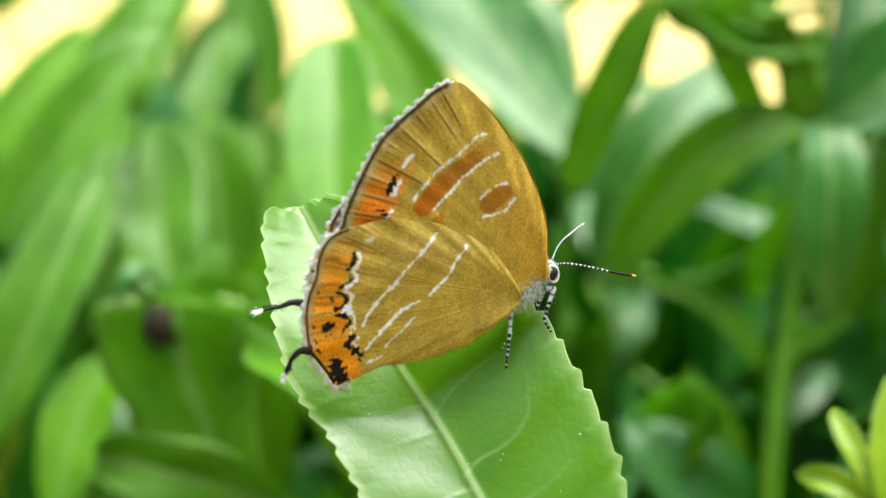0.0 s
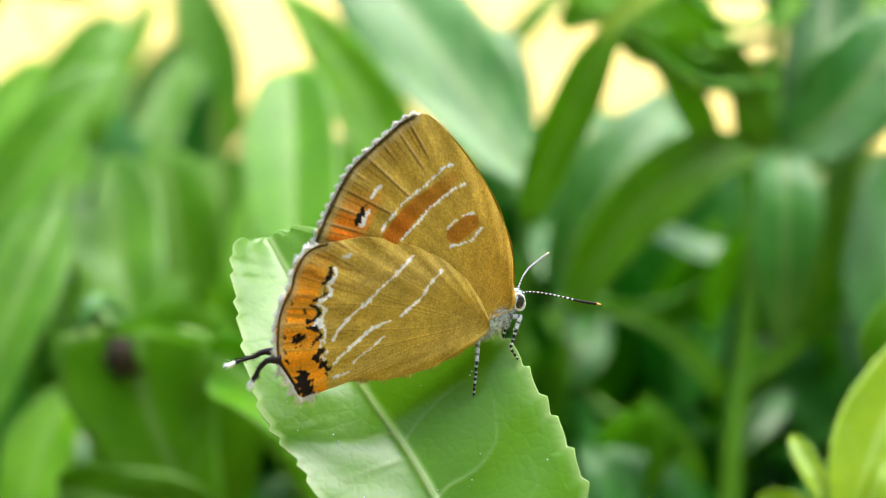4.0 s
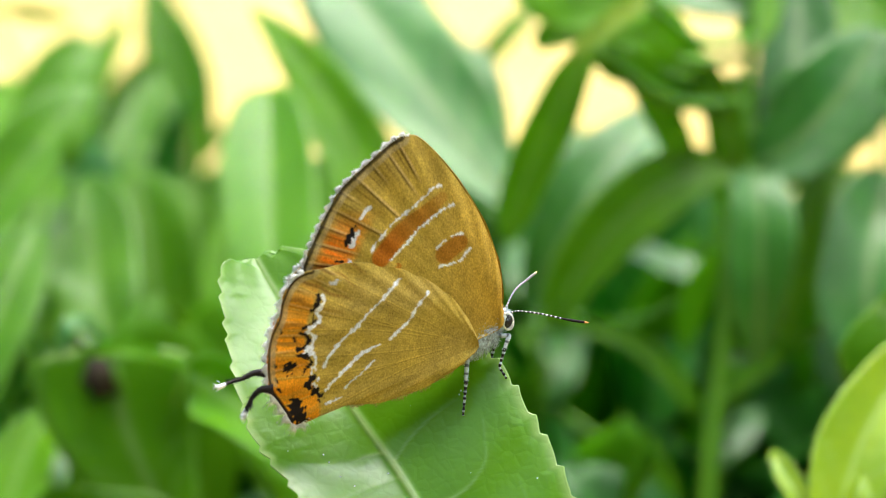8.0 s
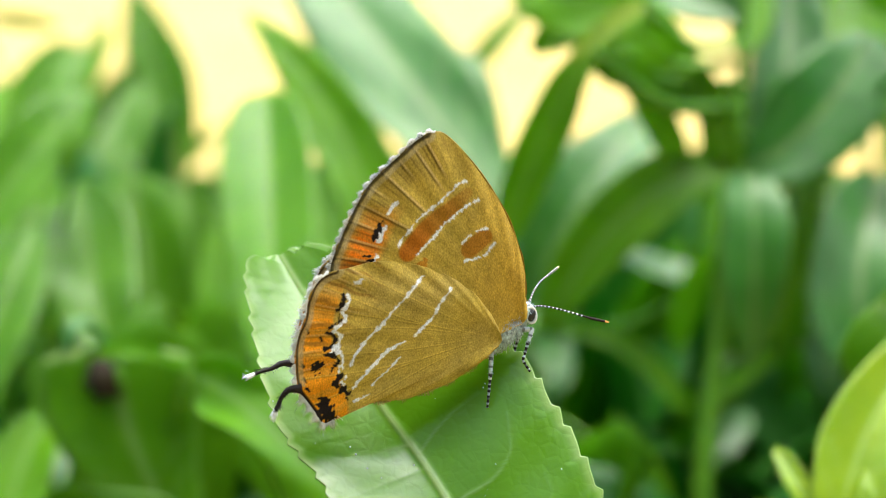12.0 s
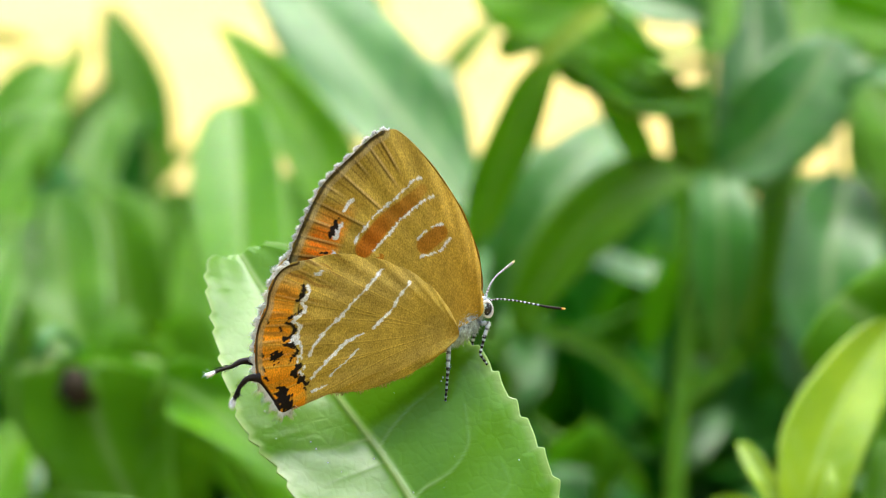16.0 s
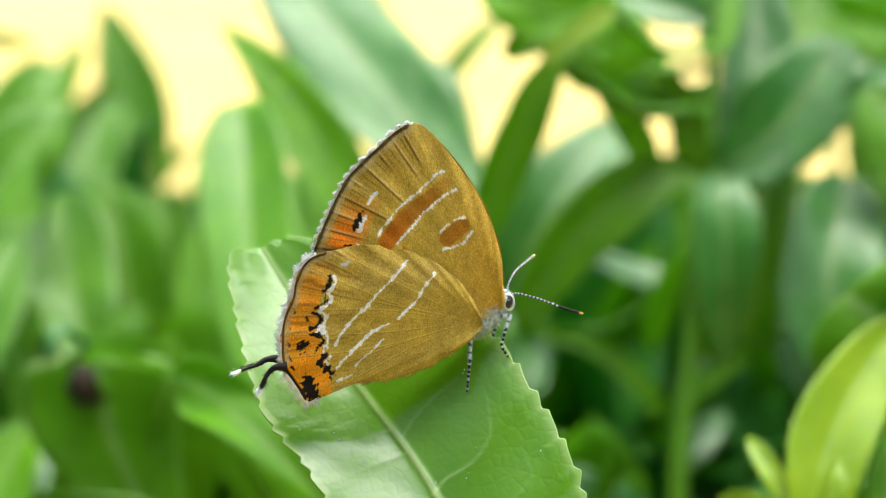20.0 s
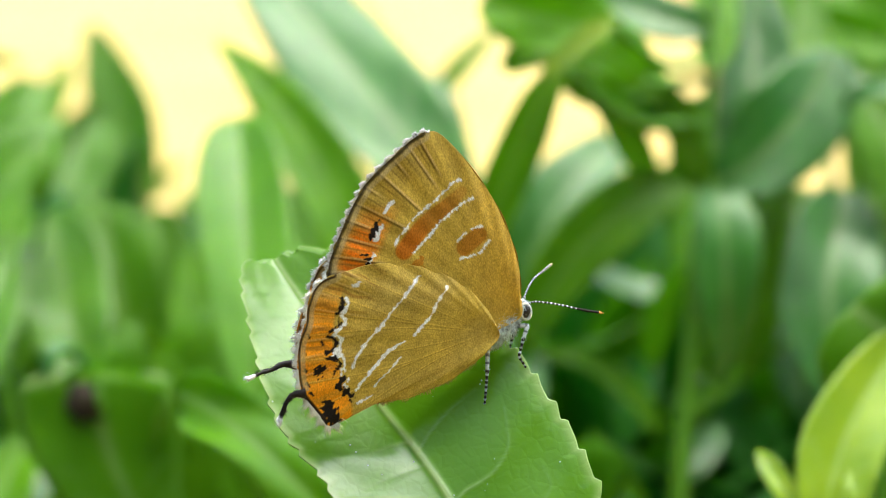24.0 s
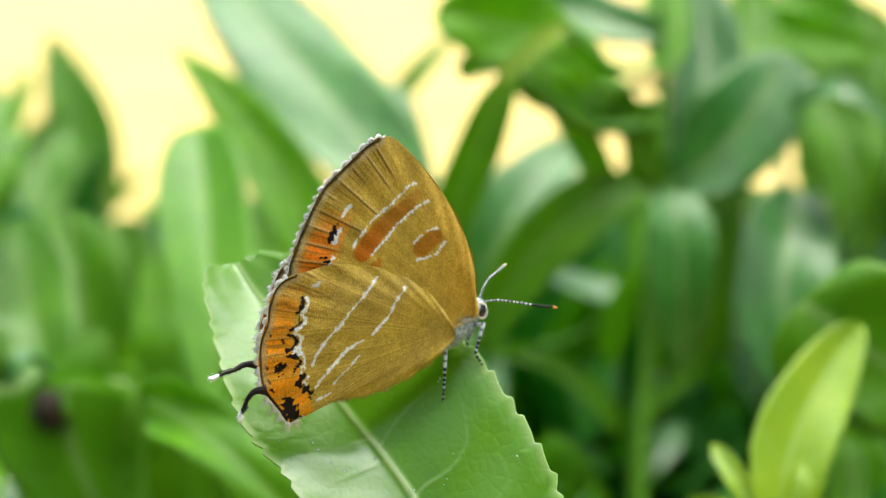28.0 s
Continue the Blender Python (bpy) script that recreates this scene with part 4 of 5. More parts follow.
def fore_paint(p, outline):
    c = np.tile(OCHRE, (len(p), 1))
    c = over(c, OCHRE * np.array((1.18, 1.0, 0.75)), np.clip((p[:, 0] + 6) / 7, 0, 1) * 0.8)
    c = c * np.clip(1 + 0.04 * grain(p, 21) + speckle(p, 24), 0.5, 1.6)
    margin = outline[int(0.37 * len(outline)):int(0.83 * len(outline))]
    gap, at = to_line(p, margin)
    angle = np.degrees(np.arctan2(p[:, 1], -p[:, 0]))
    fine = 0.5 + 0.5 * np.sin(np.radians(angle) * 148 + 0.9 * wobble(p, 0.3, 4))
    c = over(c, np.array((0.16, 0.09, 0.02)), np.clip((4.6 + 1.2 * wobble(p, 1.6, 6) - gap) / 2.4, 0, 1) * np.clip((fine - 0.7) / 0.3, 0, 1) * 0.28)
    c = over(c, OCHRE * np.array((0.72, 0.74, 0.9)), np.clip((3.0 - gap) / 2.5, 0, 1) * 0.5)
    low = np.clip((10.4 - p[:, 1]) / 3.0, 0, 1)
    c = over(c, ORANGE * np.array((1.0, 0.68, 1.0)), soft(np.abs(gap - 2.3), 1.3, 1.0) * low * (0.7 + 0.3 * (fine < 0.6)))
    c = shaded_ridges(c, p, gap, [(-9.6, 16.2), (-10.6, 15.5), (-11.9, 14.4), (-13.2, 13.2), (-14.3, 11.9), (-15.2, 10.5), (-15.9, 9.0), (-16.5, 7.5), (-17.1, 5.8), (-17.3, 4.4)], (-2.5, 4.2), 5.6)
    c = over(c, np.array((0.42, 0.36, 0.20)), soft(np.abs(gap - 0.62), 0.22, 0.2) * 0.6)
    c = over(c, np.array((0.035, 0.03, 0.022)), soft(np.abs(gap - 0.22), 0.17, 0.15) * 0.9)
    one = [(-5.8, 12.4), (-6.5, 12.1), (-7.8, 10.8), (-9.8, 9.1), (-11, 7.6), (-11.6, 6.5)]
    two = [(-4.7, 10.8), (-5.9, 10.1), (-7.4, 8.8), (-8.7, 7.3), (-9.9, 6)]
    mid = [(-5.6, 11.4), (-7.2, 9.9), (-9.0, 8.4), (-10.7, 6.2)]
    gap2, along = to_line(p, smooth_curve(mid, 20))
    wide = 0.50 + 0.24 * np.clip(along / 3.0, 0, 1)
    c = over(c, RUST, soft(gap2, wide, 0.25) * np.clip(0.55 + along / 4, 0, 1))
    c = over(c, np.array((0.46, 0.15, 0.010)), soft(gap2, wide, 0.2) * np.clip((along - 3.5) / 2.5, 0, 1))
    cell, _ = to_line(p, [(-3.9, 7.6), (-5.2, 6.5)])
    c = over(c, RUST, soft(cell, 0.75, 0.2))
    for k, line in enumerate((one, two, [(-3.7, 8.4), (-5, 8), (-5.8, 7)], [(-2.9, 7.1), (-3.9, 6), (-5.6, 5.5)])):
        c = stroke(c, p, line, 0.088, WHITE, 10 + 3 * k, 0.7)
    c = stroke(c, p, [(-11.8, 10.5), (-12.6, 9.4)], 0.14, WHITE * 0.9, 40)
    c = stroke(c, p, [(-12.65, 8.5), (-13.3, 7.2)], 0.16, WHITE * 0.9, 43)
    c = stroke(c, p, [(-13.05, 8.8), (-13.75, 7.3)], 0.21, BLACK, 46, 0.8)
    c = stroke(c, p, [(-13.4, 5.9), (-13.9, 5.0)], 0.20, WHITE, 49)
    c = stroke(c, p, [(-14.0, 6.0), (-13.9, 4.9)], 0.28, BLACK, 52, 0.8)
    c = stroke(c, p, [(-9.2, 5.3), (-9.9, 4.7)], 0.42, RUST * 1.2, 55)
    return c


def hind_paint(p, outline):
    c = np.tile(OCHRE * 0.97, (len(p), 1))
    c = over(c, TAN, np.clip(0.35 + 0.5 * wobble(p, 0.5, 2), 0, 1) * 0.45)
    c = c * np.clip(1 + 0.045 * grain(p, 22) + speckle(p, 23), 0.5, 1.6)
    margin = outline[int(0.30 * len(outline)):int(0.76 * len(outline))]
    gap, at = to_line(p, margin)
    angle = np.degrees(np.arctan2(p[:, 1], -p[:, 0]))
    streak = 0.5 + 0.5 * np.sin(np.radians(angle) * 58 + 0.8 * wobble(p, 0.7, 5))
    inner = [(-13.6, 6.2), (-14.3, 4.4), (-14.9, 2.7), (-15.1, 1), (-14.8, -1), (-14.3, -3.1), (-13.7, -4.7)]
    rim = smooth_curve(inner, 40)
    side = p[:, 0] - np.interp(p[:, 1], rim[::-1, 1], rim[::-1, 0])
    inside = np.clip((0.15 - side) / 0.3, 0, 1)
    c = over(c, ORANGE, inside * np.clip((6.2 - p[:, 1]) / 3.0, 0, 1) * (0.72 + 0.28 * (streak > 0.25)))
    c = over(c, np.array((0.25, 0.12, 0.02)), np.clip((5.0 - gap) / 2.0, 0, 1) * np.clip((streak - 0.86) / 0.1, 0, 1) * 0.6 * np.clip((p[:, 1] + 2.5) / 3, 0, 1))
    hair = 0.5 + 0.5 * np.sin(np.radians(angle) * 150 + 1.2 * wobble(p, 1.1, 7))
    c = over(c, np.array((0.24, 0.145, 0.03)), np.clip((hair - 0.65) / 0.3, 0, 1) * 0.07 * np.clip((gap - 3.5) / 2, 0, 1))
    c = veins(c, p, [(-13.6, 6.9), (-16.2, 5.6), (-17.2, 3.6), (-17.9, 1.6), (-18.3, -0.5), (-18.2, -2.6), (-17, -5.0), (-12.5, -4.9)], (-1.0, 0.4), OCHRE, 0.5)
    c = shaded_ridges(c, p, gap, [(-13.6, 6.9), (-15.3, 6.4), (-16.5, 5.4), (-17.2, 4.0), (-17.6, 2.4), (-18.0, 1.1), (-18.3, -0.4), (-18.2, -2.0)], (-5.0, 1.4), 4.6, 0.55)
    lines = ([(-7.1, 5.9), (-7.8, 5.1), (-8.8, 4.0), (-9.7, 3.1), (-11.1, 1.6), (-12.3, 0.4), (-13.0, -0.55), (-13.5, -1.5)],
             [(-4.6, 4.8), (-5.7, 3.4), (-6.2, 2.4), (-7.9, 0.8)], [(-8.7, 0.4), (-10.5, -0.6), (-11.5, -1.6), (-12.7, -2.8), (-13.2, -3.6)])
    for k, line in enumerate(lines):
        c = stroke(c, p, line, 0.112, WHITE, 70 + 3 * k)
    c = stroke(c, p, [(-9.1, -1), (-10.4, -2.2), (-11.7, -3.4)], 0.09, WHITE * 0.9, 80)
    c = stroke(c, p, [(-12, -4.2), (-13.2, -4.7)], 0.10, WHITE * 0.8, 84)
    # crescents: white outside, black inside, one between each pair of veins
    c = stroke(c, p, [(-12.5, 5.9), (-13.0, 5.5)], 0.15, WHITE * 0.75, 86)
    cells = [([(-13.77, 4.45), (-13.66, 3.9), (-14.16, 3.42)], [(-14.15, 4.5), (-14.1, 3.9), (-14.6, 3.35)], 0.14),
             ([(-14.16, 3.04), (-13.84, 2.55), (-14.29, 2.07), (-14.87, 1.8)], [(-14.5, 2.85), (-14.5, 2.34), (-15.3, 1.75)], 0.12),
             ([(-15.0, 1.42), (-14.34, 1.15), (-14.4, 0.45), (-15.0, 0.05)], [(-15.5, 1.4), (-14.85, 1.02), (-14.85, 0.45), (-15.74, -0.12)], 0.12),
             ([(-15.1, -0.42), (-14.3, -0.47), (-14.16, -1.23), (-14.5, -1.99)], [(-15.8, -0.48), (-14.85, -0.66), (-14.62, -1.23), (-15.2, -2.1)], 0.14),
             ([(-13.9, -2.45), (-14.2, -2.9), (-13.9, -3.6)], [(-14.35, -2.42), (-14.75, -3.05), (-14.5, -3.45), (-13.77, -3.88)], 0.22)]
    for k, (pale, dark, half) in enumerate(cells):
        c = stroke(c, p, pale, 0.165, WHITE, 90 + 3 * k, 0.7)
        c = stroke(c, p, dark, half + 0.015, BLACK, 110 + 3 * k, 0.7)
    c = stroke(c, p, [(-16.55, -1.65), (-16.3, -1.4)], 0.42, BLACK, 133)
    c = stroke(c, p, [(-15.87, -4.34), (-15.74, -5.28), (-15.6, -5.96)], 0.40, BLACK, 136)
    c = stroke(c, p, [(-15.55, -5.4), (-15.4, -6.1)], 0.58, BLACK, 139)
    for k, q in enumerate([(-17.3, 1.6), (-17.6, 0.1), (-17.7, -1.3), (-17.6, -2.5), (-17.3, -3.4), (-16.0, 0.9), (-13.8, -4.4)]):
        c = stroke(c, p, [q, (q[0] + 0.15, q[1] - 0.2)], 0.11, BLACK, 150 + 3 * k)
    c = over(c, np.array((0.05, 0.03, 0.015)), soft(np.abs(gap - 0.22), 0.12, 0.12) * ((p[:, 1] > -3.0) | (p[:, 0] < -15.9)))
    c = over(c, np.array((0.40, 0.33, 0.16)), soft(np.abs(gap - 0.52), 0.20, 0.15) * 0.7 * (p[:, 1] > -3.2))
    c = over(c, BLACK, soft(gap, 0.30, 0.15) * (p[:, 1] < -3.0) * (p[:, 0] < -15.9))
    return c


def wing_mesh(name, points, painter, away, folds, around, rings):
    """A thin scaled wing fanned out from its root: corrugated towards the margin, both faces and a rim."""
    outline = smooth_curve(points, around, True)
    s = np.linspace(0, 1, rings) ** 0.8
    uv = outline[0] + s[:, None, None] * (outline[None] - outline[0])
    flat = uv.reshape(-1, 2)
    angle = np.arctan2(flat[:, 1], -flat[:, 0])
    ss = np.repeat(s, around)
    fold = 0.11 * ss**3 * np.sin(angle * folds) + 0.03 * ss**1.5 * np.sin(angle * folds * 0.5 + 1)
    bulge = -0.35 * np.sin(np.pi * np.clip(ss, 0, 1)) + 0.15 * ss**4
    y = (fold + bulge) * away
    front = np.stack([flat[:, 0], y, flat[:, 1]], 1)
    back = front + np.array([0, 0.07 * away, 0])
    n = len(front)
    faces = []
    for i in range(rings - 1):
        for j in range(around):
            q = (i * around + j, i * around + (j + 1) % around, (i + 1) * around + (j + 1) % around, (i + 1) * around + j)
            faces += [q, tuple(n + k for k in q[::-1])]
    faces += [((rings - 1) * around + j, (rings - 1) * around + (j + 1) % around, n + (rings - 1) * around + (j + 1) % around, n + (rings - 1) * around + j) for j in range(around)]
    colour = painter(flat, outline)
    return mesh_of(name, np.concatenate([front, back]) * MM, faces, WING, np.concatenate([colour, colour])), outline


def hairs(roots, ways, lengths, thick, seed=0):
    """Many fine three-sided hairs as one vertex and face list."""
    rng = np.random.default_rng(seed)
    verts, faces = [], []
    for b, w, l in zip(roots, ways, lengths):
        w = w / (np.linalg.norm(w) + 1e-9)
        a = np.cross(w, rng.normal(size=3))
        a /= np.linalg.norm(a) + 1e-9
        c = np.cross(w, a)
        k = len(verts)
        droop = np.array([0, 0, -0.12 * l])
        verts += [b + a * thick, b - 0.5 * a * thick + 0.87 * c * thick, b - 0.5 * a * thick - 0.87 * c * thick]
        m = b + w * l * 0.6
        verts += [m + a * thick * 0.8, m - 0.5 * a * thick * 0.8 + 0.7 * c * thick, m - 0.5 * a * thick * 0.8 - 0.7 * c * thick, b + w * l + droop]
        faces += [(k, k + 1, k + 4, k + 3), (k + 1, k + 2, k + 5, k + 4), (k + 2, k, k + 3, k + 5), (k + 3, k + 4, k + 6), (k + 4, k + 5, k + 6), (k + 5, k + 3, k + 6)]
    return np.array(verts), faces


def fringe_mesh(outline, first, last, length, count, seed, away, thick=0.03):
    rng = np.random.default_rng(seed)
    n = len(outline)
    i = rng.uniform(first, last, count) * n
    p = np.stack([np.interp(i, np.arange(n), outline[:, k]) for k in range(2)], 1)
    d = np.gradient(outline, axis=0)
    d = np.stack([np.interp(i, np.arange(n), d[:, k]) for k in range(2)], 1)
    d /= np.linalg.norm(d, axis=1)[:, None]
    out = np.stack([d[:, 1], -d[:, 0]], 1)
    clump = 0.72 + 0.42 * np.sin(i / n * 231) + 0.20 * rng.normal(size=count)
    roots = np.stack([p[:, 0], 0.15 * away + 0.04 * rng.normal(size=count), p[:, 1]], 1) - 0.08 * np.stack([out[:, 0], 0 * i, out[:, 1]], 1)
    ways = np.stack([out[:, 0], 0.2 * rng.normal(size=count), out[:, 1]], 1) + 0.18 * rng.normal(size=(count, 3))
    v, f = hairs(roots, ways, length * np.clip(clump, 0.3, 1.6), thick, seed)
    return mesh_of("fringe", v * MM, f, FRINGE)


def tail_mesh(points, away):
    v, f = tube(np.array([(a, 0.15 * away + 0.1 * away * k, b) for k, (a, b) in enumerate(points)]) * MM, np.array([0.48, 0.27, 0.17, 0.13, 0.21]) * MM, 8, 26)
    t = np.repeat(np.linspace(0, 1, 26), 8)
    return mesh_of("tail", v, f, BANDED, np.where((t > 0.86)[:, None], WHITE * 1.1, BLACK[None] * 1.2))


def tail_hairs(points, away, seed):
    rng = np.random.default_rng(seed)
    line = smooth_curve(points, 200)
    i = rng.integers(0, 200, 420)
    tip = i > 165
    roots = np.stack([line[i, 0], 0.2 * away + 0.08 * rng.normal(size=420), line[i, 1]], 1) + 0.08 * rng.normal(size=(420, 3))
    d = line[np.minimum(i + 4, 199)] - line[np.maximum(i - 4, 0)]
    d /= np.linalg.norm(d, axis=1)[:, None]
    ways = np.stack([d[:, 0], 0 * i, d[:, 1]], 1) + 0.55 * rng.normal(size=(420, 3))
    v, f = hairs(roots, ways, rng.uniform(0.25, 0.5, 420), 0.022, seed)
    shade = np.repeat(np.where(tip[:, None], WHITE * 1.1, BLACK[None] * 1.3), 7, axis=0)
    return mesh_of("tail_hairs", v * MM, f, BANDED, shade)


def margin_hair(outline, first, last, length, count, seed, away, tone):
    """Longer silky hairs that hang from the inner margin and round the tail corner."""
    me = fringe_mesh(outline, first, last, length, count, seed, away, 0.018)
    me.materials.clear()
    me.materials.append(tone)
    return me


def wing(name, points, painter, at, away, folds, label, fringe):
    me, outline = wing_mesh(name, points, painter, away, folds, *((600, 160) if away > 0 else (300, 70)))
    ob = part(name, me, butterfly, label, pose(at[0] * MM, at[1] * MM, at[2] * MM))
    part("fringe", fringe_mesh(outline, *fringe, 31 + len(name), away), ob, "white hair fringe")
    if name == "forewing":
        part("fringe_base", margin_hair(outline, fringe[0], fringe[1], 0.27, 1500, 79, away, DARKHAIR), ob, "dark dashes at the foot of the fringe")
    if name == "hindwing":
        part("tail_corner_hair", margin_hair(outline, 0.60, 0.735, 0.85, 260, 77, away, FRINGE), ob, "long white hairs at the tail corner")
        part("inner_margin_hair", margin_hair(outline, 0.75, 0.985, 0.34, 700, 78, away, TANHAIR), ob, "short tan hairs along the lower edge")
    return ob


fore_near = wing("forewing", FORE, fore_paint, (FORE_AT[0], 0.15, FORE_AT[1]), 1, 46, "ochre forewing with white lines and rust bars", (0.34, 0.84, 0.40, 3000))
fore_far = wing("forewing", FORE, fore_paint, (FORE_AT[0] + 0.35, 1.25, FORE_AT[1]), -1, 46, "ochre forewing with white lines and rust bars", (0.36, 0.84, 0.33, 1200))
hind_near = wing("hindwing", HIND, hind_paint, (0, -0.35, 0), 1, 40, "tan hindwing with orange border and black spots", (0.31, 0.74, 0.44, 2000))
hind_far = wing("hindwing", HIND, hind_paint, (0.35, 1.7, 0), -1, 40, "tan hindwing with orange border and black spots", (0.31, 0.74, 0.50, 900))
TAIL_NEAR = [(-17.7, -3.4), (-18.7, -3.45), (-19.35, -4.05), (-19.75, -4.9), (-20.15, -5.75)]
TAIL_FAR = [(-17.9, -3.1), (-19.3, -3.0), (-20.4, -3.5), (-21.3, -3.75), (-22.5, -4.3)]
for ob, line, away in ((hind_near, TAIL_NEAR, 1), (hind_far, TAIL_FAR, -1)):
    part("tail", tail_mesh(line, away), ob, "thin black tail with white tip")
    part("tail_hairs", tail_hairs(line, away, 60 + away), ob, "short black and white tail hairs")


def blob(centre, size, lean, rough=0.0, seed=0, rows=20, cols=28):
    """An egg form in the wing plane, leaning by degrees, a little uneven."""
    rng = np.random.default_rng(seed)
    a, b = np.meshgrid(np.linspace(0, np.pi, rows), np.linspace(0, 2 * np.pi, cols, endpoint=False), indexing="ij")
    p = np.stack([np.cos(a), np.sin(a) * np.cos(b), np.sin(a) * np.sin(b)], -1) * np.array(size)
    p *= (1 + rough * np.sin(5 * a + rng.uniform(0, 6)) * np.sin(4 * b))[..., None]
    c, s = math.cos(radians(lean)), math.sin(radians(lean))
    q = np.stack([c * p[..., 0] - s * p[..., 2], p[..., 1], s * p[..., 0] + c * p[..., 2]], -1) + np.array(centre)
    faces = [(i * cols + j, i * cols + (j + 1) % cols, (i + 1) * cols + (j + 1) % cols, (i + 1) * cols + j) for i in range(rows - 1) for j in range(cols)]
    return q.reshape(-1, 3), faces


def body_fur(centre, size, lean, count, length, seed, sweep_back):
    v, _ = blob(centre, size, lean, rows=40, cols=50)
    rng = np.random.default_rng(seed)
    pick = rng.integers(0, len(v), count)
    out = v[pick] - np.array(centre)
    out /= np.linalg.norm(out, axis=1)[:, None] + 1e-9
    ways = out * 0.7 + np.array(sweep_back) + 0.25 * rng.normal(size=(count, 3))
    h, f = hairs(v[pick], ways, rng.uniform(0.6, 1.2, count) * length, 0.02, seed)
    return mesh_of("fur", h * MM, f, FUR)


MIDLINE = 0.7
bv, bf = blob((0.45, MIDLINE, 0.35), (1.9, 0.80, 0.90), 42, 0.03, 1)
thorax = part("thorax", mesh_of("thorax", bv * MM, bf, FUR), butterfly, "pale grey furry thorax")
part("fur", body_fur((0.45, MIDLINE, 0.35), (1.9, 0.80, 0.90), 42, 2300, 0.68, 4, (-0.3, 0, -0.7)), thorax)
bv, bf = blob((-4.6, MIDLINE, -1.6), (5.2, 0.85, 1.0), 14, 0.02, 2)
abdomen = part("abdomen", mesh_of("abdomen", bv * MM, bf, FUR), butterfly, "slim grey-brown abdomen between the wings")
part("fur", body_fur((-4.6, MIDLINE, -1.6), (5.2, 0.85, 1.0), 14, 700, 0.3, 5, (-0.9, 0, -0.2)), abdomen)
bv, bf = blob((2.28, MIDLINE, 2.12), (0.80, 0.72, 0.98), -12, 0.02, 3)
head = part("head", mesh_of("head", bv * MM, bf, FUR), butterfly, "small grey furry head")
part("fur", body_fur((2.28, MIDLINE, 2.12), (0.80, 0.72, 0.98), -12, 420, 0.3, 6, (0.1, 0, 0.1)), head)
for n in (-0.52, 0.52):
    bv, bf = blob((2.68, MIDLINE + n, 2.02), (0.38, 0.32, 0.62), -14, 0, 4)
    eye = part("eye", mesh_of("eye", bv * MM, bf, EYE), head, "black oval eye rimmed white")
    ring = [(2.66 + 0.46 * math.cos(a) - 0.10 * math.sin(a), MIDLINE + n * 1.05, 2.02 + 0.72 * math.sin(a)) for a in np.linspace(0, 2 * np.pi, 25)]
    rv, rf = tube(np.array(ring) * MM, 0.12 * MM, 8)
    part("eye_rim", mesh_of("eye_rim", rv, rf, FRINGE), head, "white scale rim")
    pv, pf = tube(np.array([(2.5, MIDLINE + n * 0.5, 1.4), (2.95, MIDLINE + n * 0.5, 1.6), (3.25, MIDLINE + n * 0.5, 2.05)]) * MM, [0.16 * MM, 0.15 * MM, 0.06 * MM], 8, 12)
    t = np.repeat(np.linspace(0, 1, 12), 8)
    part("palp", mesh_of("palp", pv, pf, BANDED, np.where((t > 0.6)[:, None], BLACK[None] * 2, WHITE)), head, "white palp with dark tip")


def antenna(name, root, points, label, pale=0.34, club=BLACK, tip=(0.85, 0.40, 0.10)):
    """A slim feeler, ringed black and white, its club in one tone with a bright tip."""
    rel = np.array(points, float) - np.array(root)
    rings = 150
    far = np.linspace(0, 1, rings)
    radius = np.interp(far, [0, 0.7, 0.82, 0.96, 1], [0.075, 0.08, 0.13, 0.12, 0.05])
    p = smooth_curve(rel, rings)
    v, f = tube(p * MM, radius * MM, 8)
    band = np.where((far * 20) % 1.0 < pale, 1.0, 0.0)
    tone = over(np.tile(BLACK, (rings, 1)), WHITE, band)
    tone = over(tone, club, (far > 0.74).astype(float))
    tone = over(tone, tip, (far > 0.955).astype(float))
    return part(name, mesh_of(name, v, f, BANDED, np.repeat(tone, 8, axis=0)), butterfly, label, pose(*[c * MM for c in root]))


FEELER_AT = (2.65, 0.55, 2.60)
feeler = antenna("antenna", FEELER_AT, [FEELER_AT, (3.6, 0.45, 2.85), (5.0, 0.3, 2.75), (6.5, 0.2, 2.5), (8.2, 0.1, 2.15), (10.0, 0.0, 1.92)], "black and white ringed antenna with orange tip")
antenna("antenna", (2.75, 1.2, 2.9), [(2.75, 1.2, 2.9), (3.25, 1.4, 4.0), (3.9, 1.7, 4.75), (4.75, 2.0, 5.3), (5.75, 2.2, 6.0)], "pale ringed antenna with yellowish tip", 0.52, (0.34, 0.36, 0.33), (0.75, 0.62, 0.30))


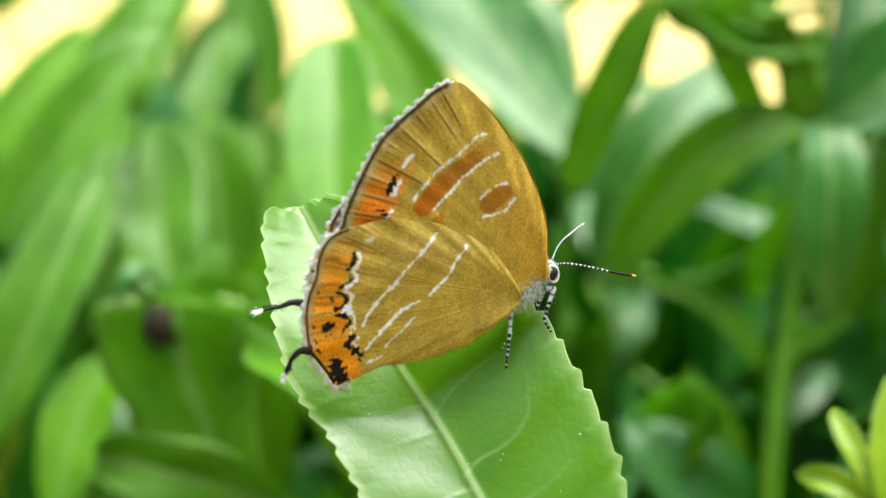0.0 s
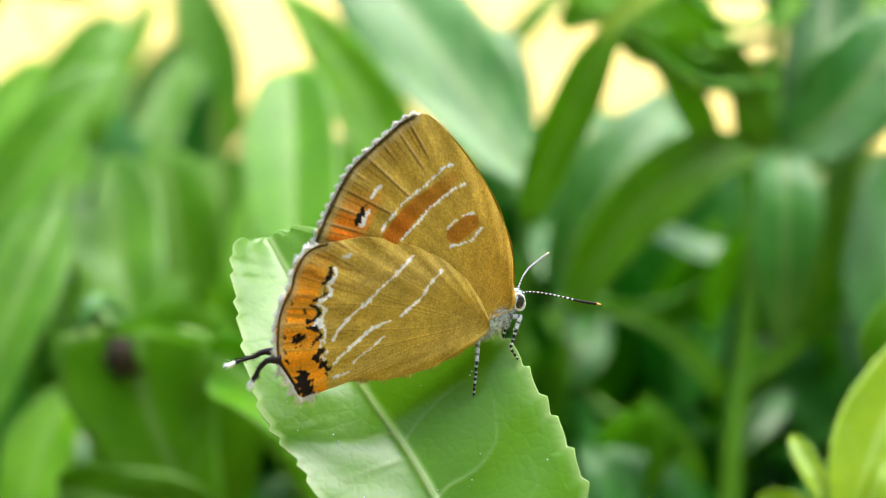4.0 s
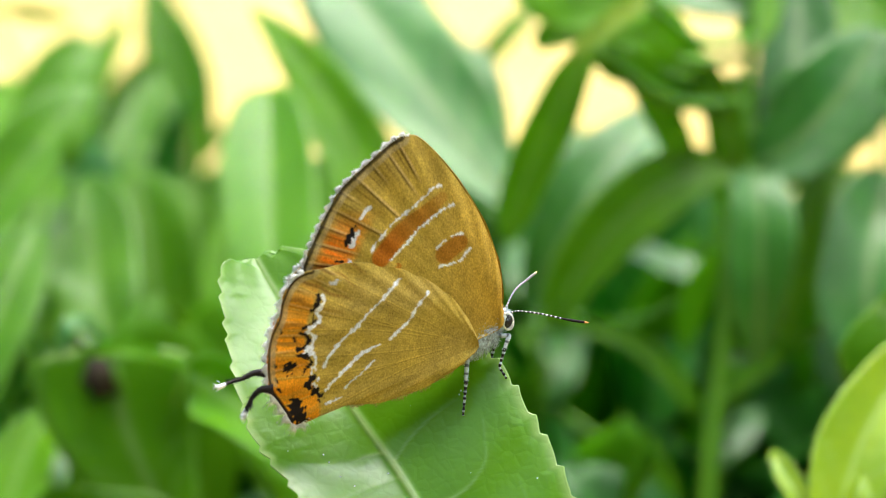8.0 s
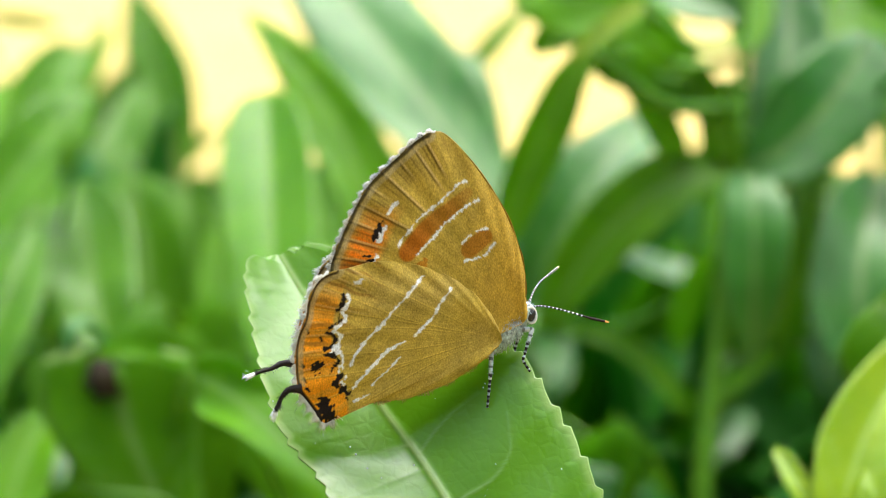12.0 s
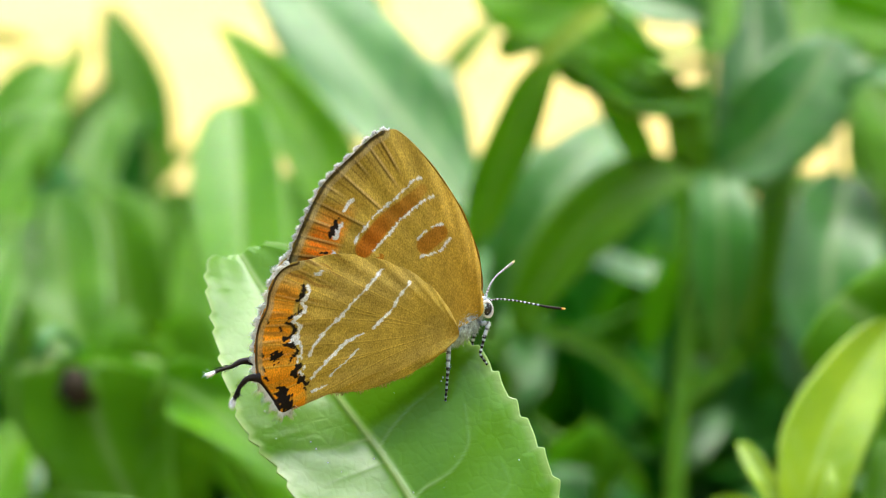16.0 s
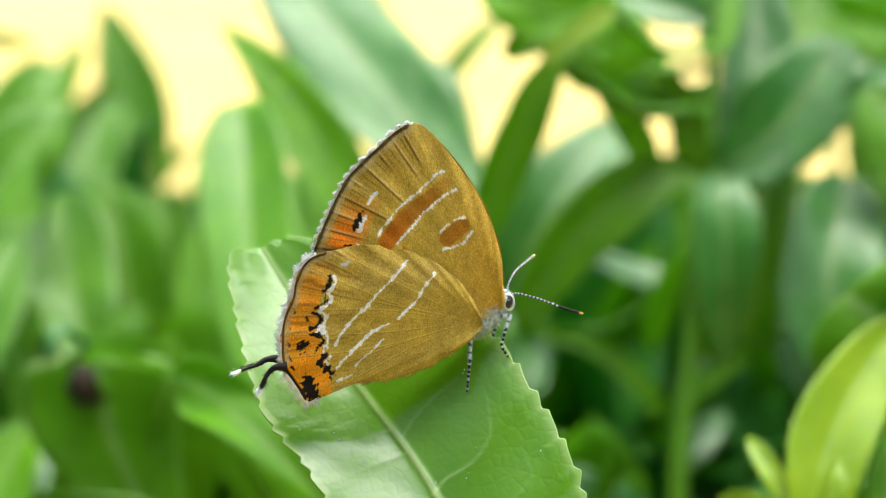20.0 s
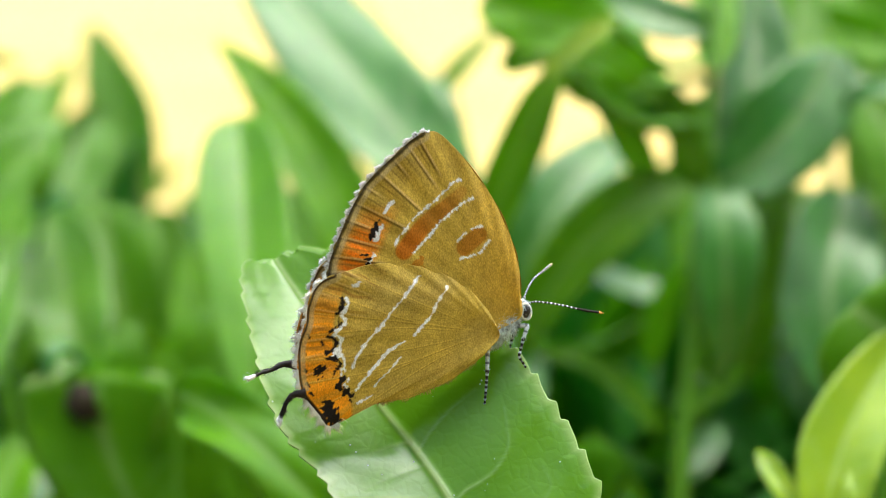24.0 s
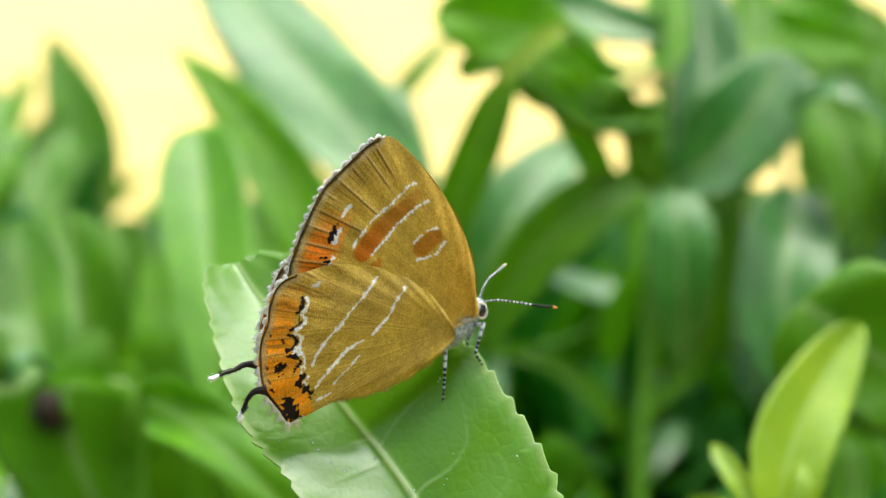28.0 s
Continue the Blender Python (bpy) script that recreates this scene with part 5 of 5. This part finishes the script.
def leg(points, label="slender leg ringed black and white"):
    rings = 90
    far = np.linspace(0, 1, rings)
    p = np.array(points, float)
    seg = np.r_[0, np.cumsum(np.linalg.norm(np.diff(p, axis=0), axis=1))]
    at = far * seg[-1]
    line = np.stack([np.interp(at, seg, p[:, k]) for k in range(3)], 1)
    line[1:-1] = (line[:-2] + 2 * line[1:-1] + line[2:]) / 4
    radius = np.interp(far, [0, 0.25, 0.5, 0.62, 1], [0.24, 0.21, 0.16, 0.13, 0.10])
    radius = radius * (1 + 0.18 * np.sin(far * 70) * (far > 0.6))
    v, f = tube(line * MM, radius * MM, 8)
    dark = ((at * 2.2) % 1.0 > 0.45) & (far > 0.48)
    tone = over(np.tile(np.array((0.42, 0.49, 0.54)), (rings, 1)), BLACK, np.maximum(dark, (np.sin(at * 9) > 0.55) * 0.75))
    ob = part("leg", mesh_of("leg", v, f, BANDED, np.repeat(tone, 8, axis=0)), butterfly, label)
    rng = np.random.default_rng(len(points) + int(abs(p[0, 0]) * 100))
    i = rng.integers(0, int(rings * 0.55), 160)
    h, hf = hairs(line[i] + 0.1 * rng.normal(size=(160, 3)), rng.normal(size=(160, 3)), rng.uniform(0.15, 0.32, 160), 0.014, 3)
    part("leg_hairs", mesh_of("leg_hairs", h * MM, hf, FUR), ob)


leg([(1.15, 0.4, 0.65), (2.81, 0.1, 0.78), (2.33, -0.2, -0.55), (1.96, -0.3, -1.94), (2.7, -0.2, -2.93)])
leg([(-0.73, 0.5, -0.4), (-0.94, -0.2, -1.68), (-1.04, -0.5, -3.32), (-1.09, -0.5, -4.76), (-1.09, -0.3, -6.11)])
leg([(0.84, 1.4, 0.45), (2.45, 1.9, 0.43), (2.12, 2.1, -0.81), (2.01, 2.4, -1.94), (2.53, 2.6, -2.67)])
leg([(-0.26, 1.4, -0.25), (0.48, 2.2, -1.29), (-0.12, 2.6, -2.31)])


# ---- what moves ----
# seconds, turn in degrees, and shift of the near hindwing in millimetres along and up
NEAR = [
    (0.0, 3.57, -0.26, -0.04), (0.5, 2.42, -0.28, -0.13), (1.0, 1.69, -0.26, -0.14), (1.5, 1.24, -0.22, -0.1), (2.0, 0.74, -0.2, -0.06),
    (2.5, 0.31, -0.18, -0.06), (3.0, -0.25, -0.16, -0.08), (3.5, -1.38, -0.13, -0.11), (5.5, -2.4, -0.08, -0.09), (6.0, -2.52, -0.03, -0.05),
    (6.5, -1.97, -0.01, -0.04), (7.0, -1.16, -0.03, -0.03), (7.5, -0.3, -0.08, -0.02), (8.0, 0.54, -0.11, -0.03), (8.5, 1.35, -0.12, -0.03),
    (9.0, 1.92, -0.15, -0.02), (9.5, 2.17, -0.17, -0.03), (10.0, 2.27, -0.19, -0.05), (10.5, 2.24, -0.2, -0.07), (11.0, 2.24, -0.2, -0.07),
    (11.5, 2.32, -0.21, -0.07), (12.0, 2.32, -0.22, -0.07), (12.5, 2.25, -0.21, -0.07), (14.5, 2.14, -0.19, -0.07), (15.0, 1.68, -0.19, -0.1),
    (15.5, 0.92, -0.19, -0.1), (16.0, 0.23, -0.17, -0.11), (16.5, -0.41, -0.14, -0.12), (17.0, -1.13, -0.11, -0.12), (17.5, -1.75, -0.08, -0.09),
    (18.0, -2.09, -0.05, -0.07), (18.5, -2.08, -0.03, -0.06), (19.0, -1.67, -0.0, -0.03), (19.5, -0.91, 0.02, 0.01), (20.0, 0.09, -0.0, 0.01),
    (20.5, 1.22, -0.03, -0.01), (21.0, 2.29, -0.03, 0.02), (21.5, 3.26, -0.02, 0.05), (23.5, 4.03, -0.04, 0.06), (24.0, 4.37, -0.06, 0.02),
    (24.5, 4.51, -0.07, -0.0), (25.0, 4.73, -0.07, 0.01), (25.5, 4.91, -0.06, 0.01), (26.0, 4.79, -0.07, 0.0), (26.5, 4.37, -0.1, -0.01),
    (27.0, 3.93, -0.11, -0.02), (27.5, 3.56, -0.11, -0.03), (28.0, 3.06, -0.14, -0.09),
]
FAR = [
    (0.0, -6.33), (0.5, -5.97), (1.0, -5.42), (1.5, -4.67), (2.0, -3.81), (2.5, -3.03), (3.0, -2.4),
    (3.5, -1.71), (5.5, -1.01), (6.0, -0.69), (6.5, -0.71), (7.0, -0.9), (7.5, -1.16), (8.0, -1.33),
    (8.5, -1.48), (9.0, -1.65), (9.5, -1.73), (10.0, -1.74), (10.5, -1.86), (11.0, -1.99), (11.5, -1.99),
    (12.0, -2.02), (12.5, -2.12), (14.5, -2.12), (15.0, -2.04), (15.5, -1.95), (16.0, -1.73), (16.5, -1.46),
    (17.0, -1.31), (17.5, -1.23), (18.0, -1.1), (18.5, -0.78), (19.0, -0.28), (19.5, 0.06), (20.0, 0.02),
    (20.5, -0.14), (21.0, -0.27), (21.5, -0.67), (23.5, -1.25), (24.0, -1.61), (24.5, -1.92), (25.0, -2.1),
    (25.5, -1.97), (26.0, -2.01), (27.0, -2.17), (28.0, -1.9),
]
FEELER = [(0, 0), (3.5, 0), (5.5, 4.3), (6, 2.4), (6.5, 0.8), (7, 0.3), (10.5, 0.3), (11, 0.8), (11.5, 3.2), (12, 4.3), (12.5, 1.2), (14.5, 0), (18.5, -0.5), (19, -0.8), (19.5, 2.8), (20, 8.3), (20.5, 5.9), (21, 3.2), (21.5, 0.4), (23.5, 1), (25, 1), (27, -1), (28, -1.5)]


def motions():
    walk(hind_near, [(t, pose(x * MM, -0.35 * MM, z * MM, 0, -a, 0)) for t, a, x, z in NEAR])
    walk(hind_far, [(t, pose(0.35 * MM, 1.7 * MM, 0, 0, -a, 0)) for t, a in FAR])
    walk(feeler, [(t, pose(FEELER_AT[0] * MM, FEELER_AT[1] * MM, FEELER_AT[2] * MM, 0, a, 0)) for t, a in FEELER])


motions()
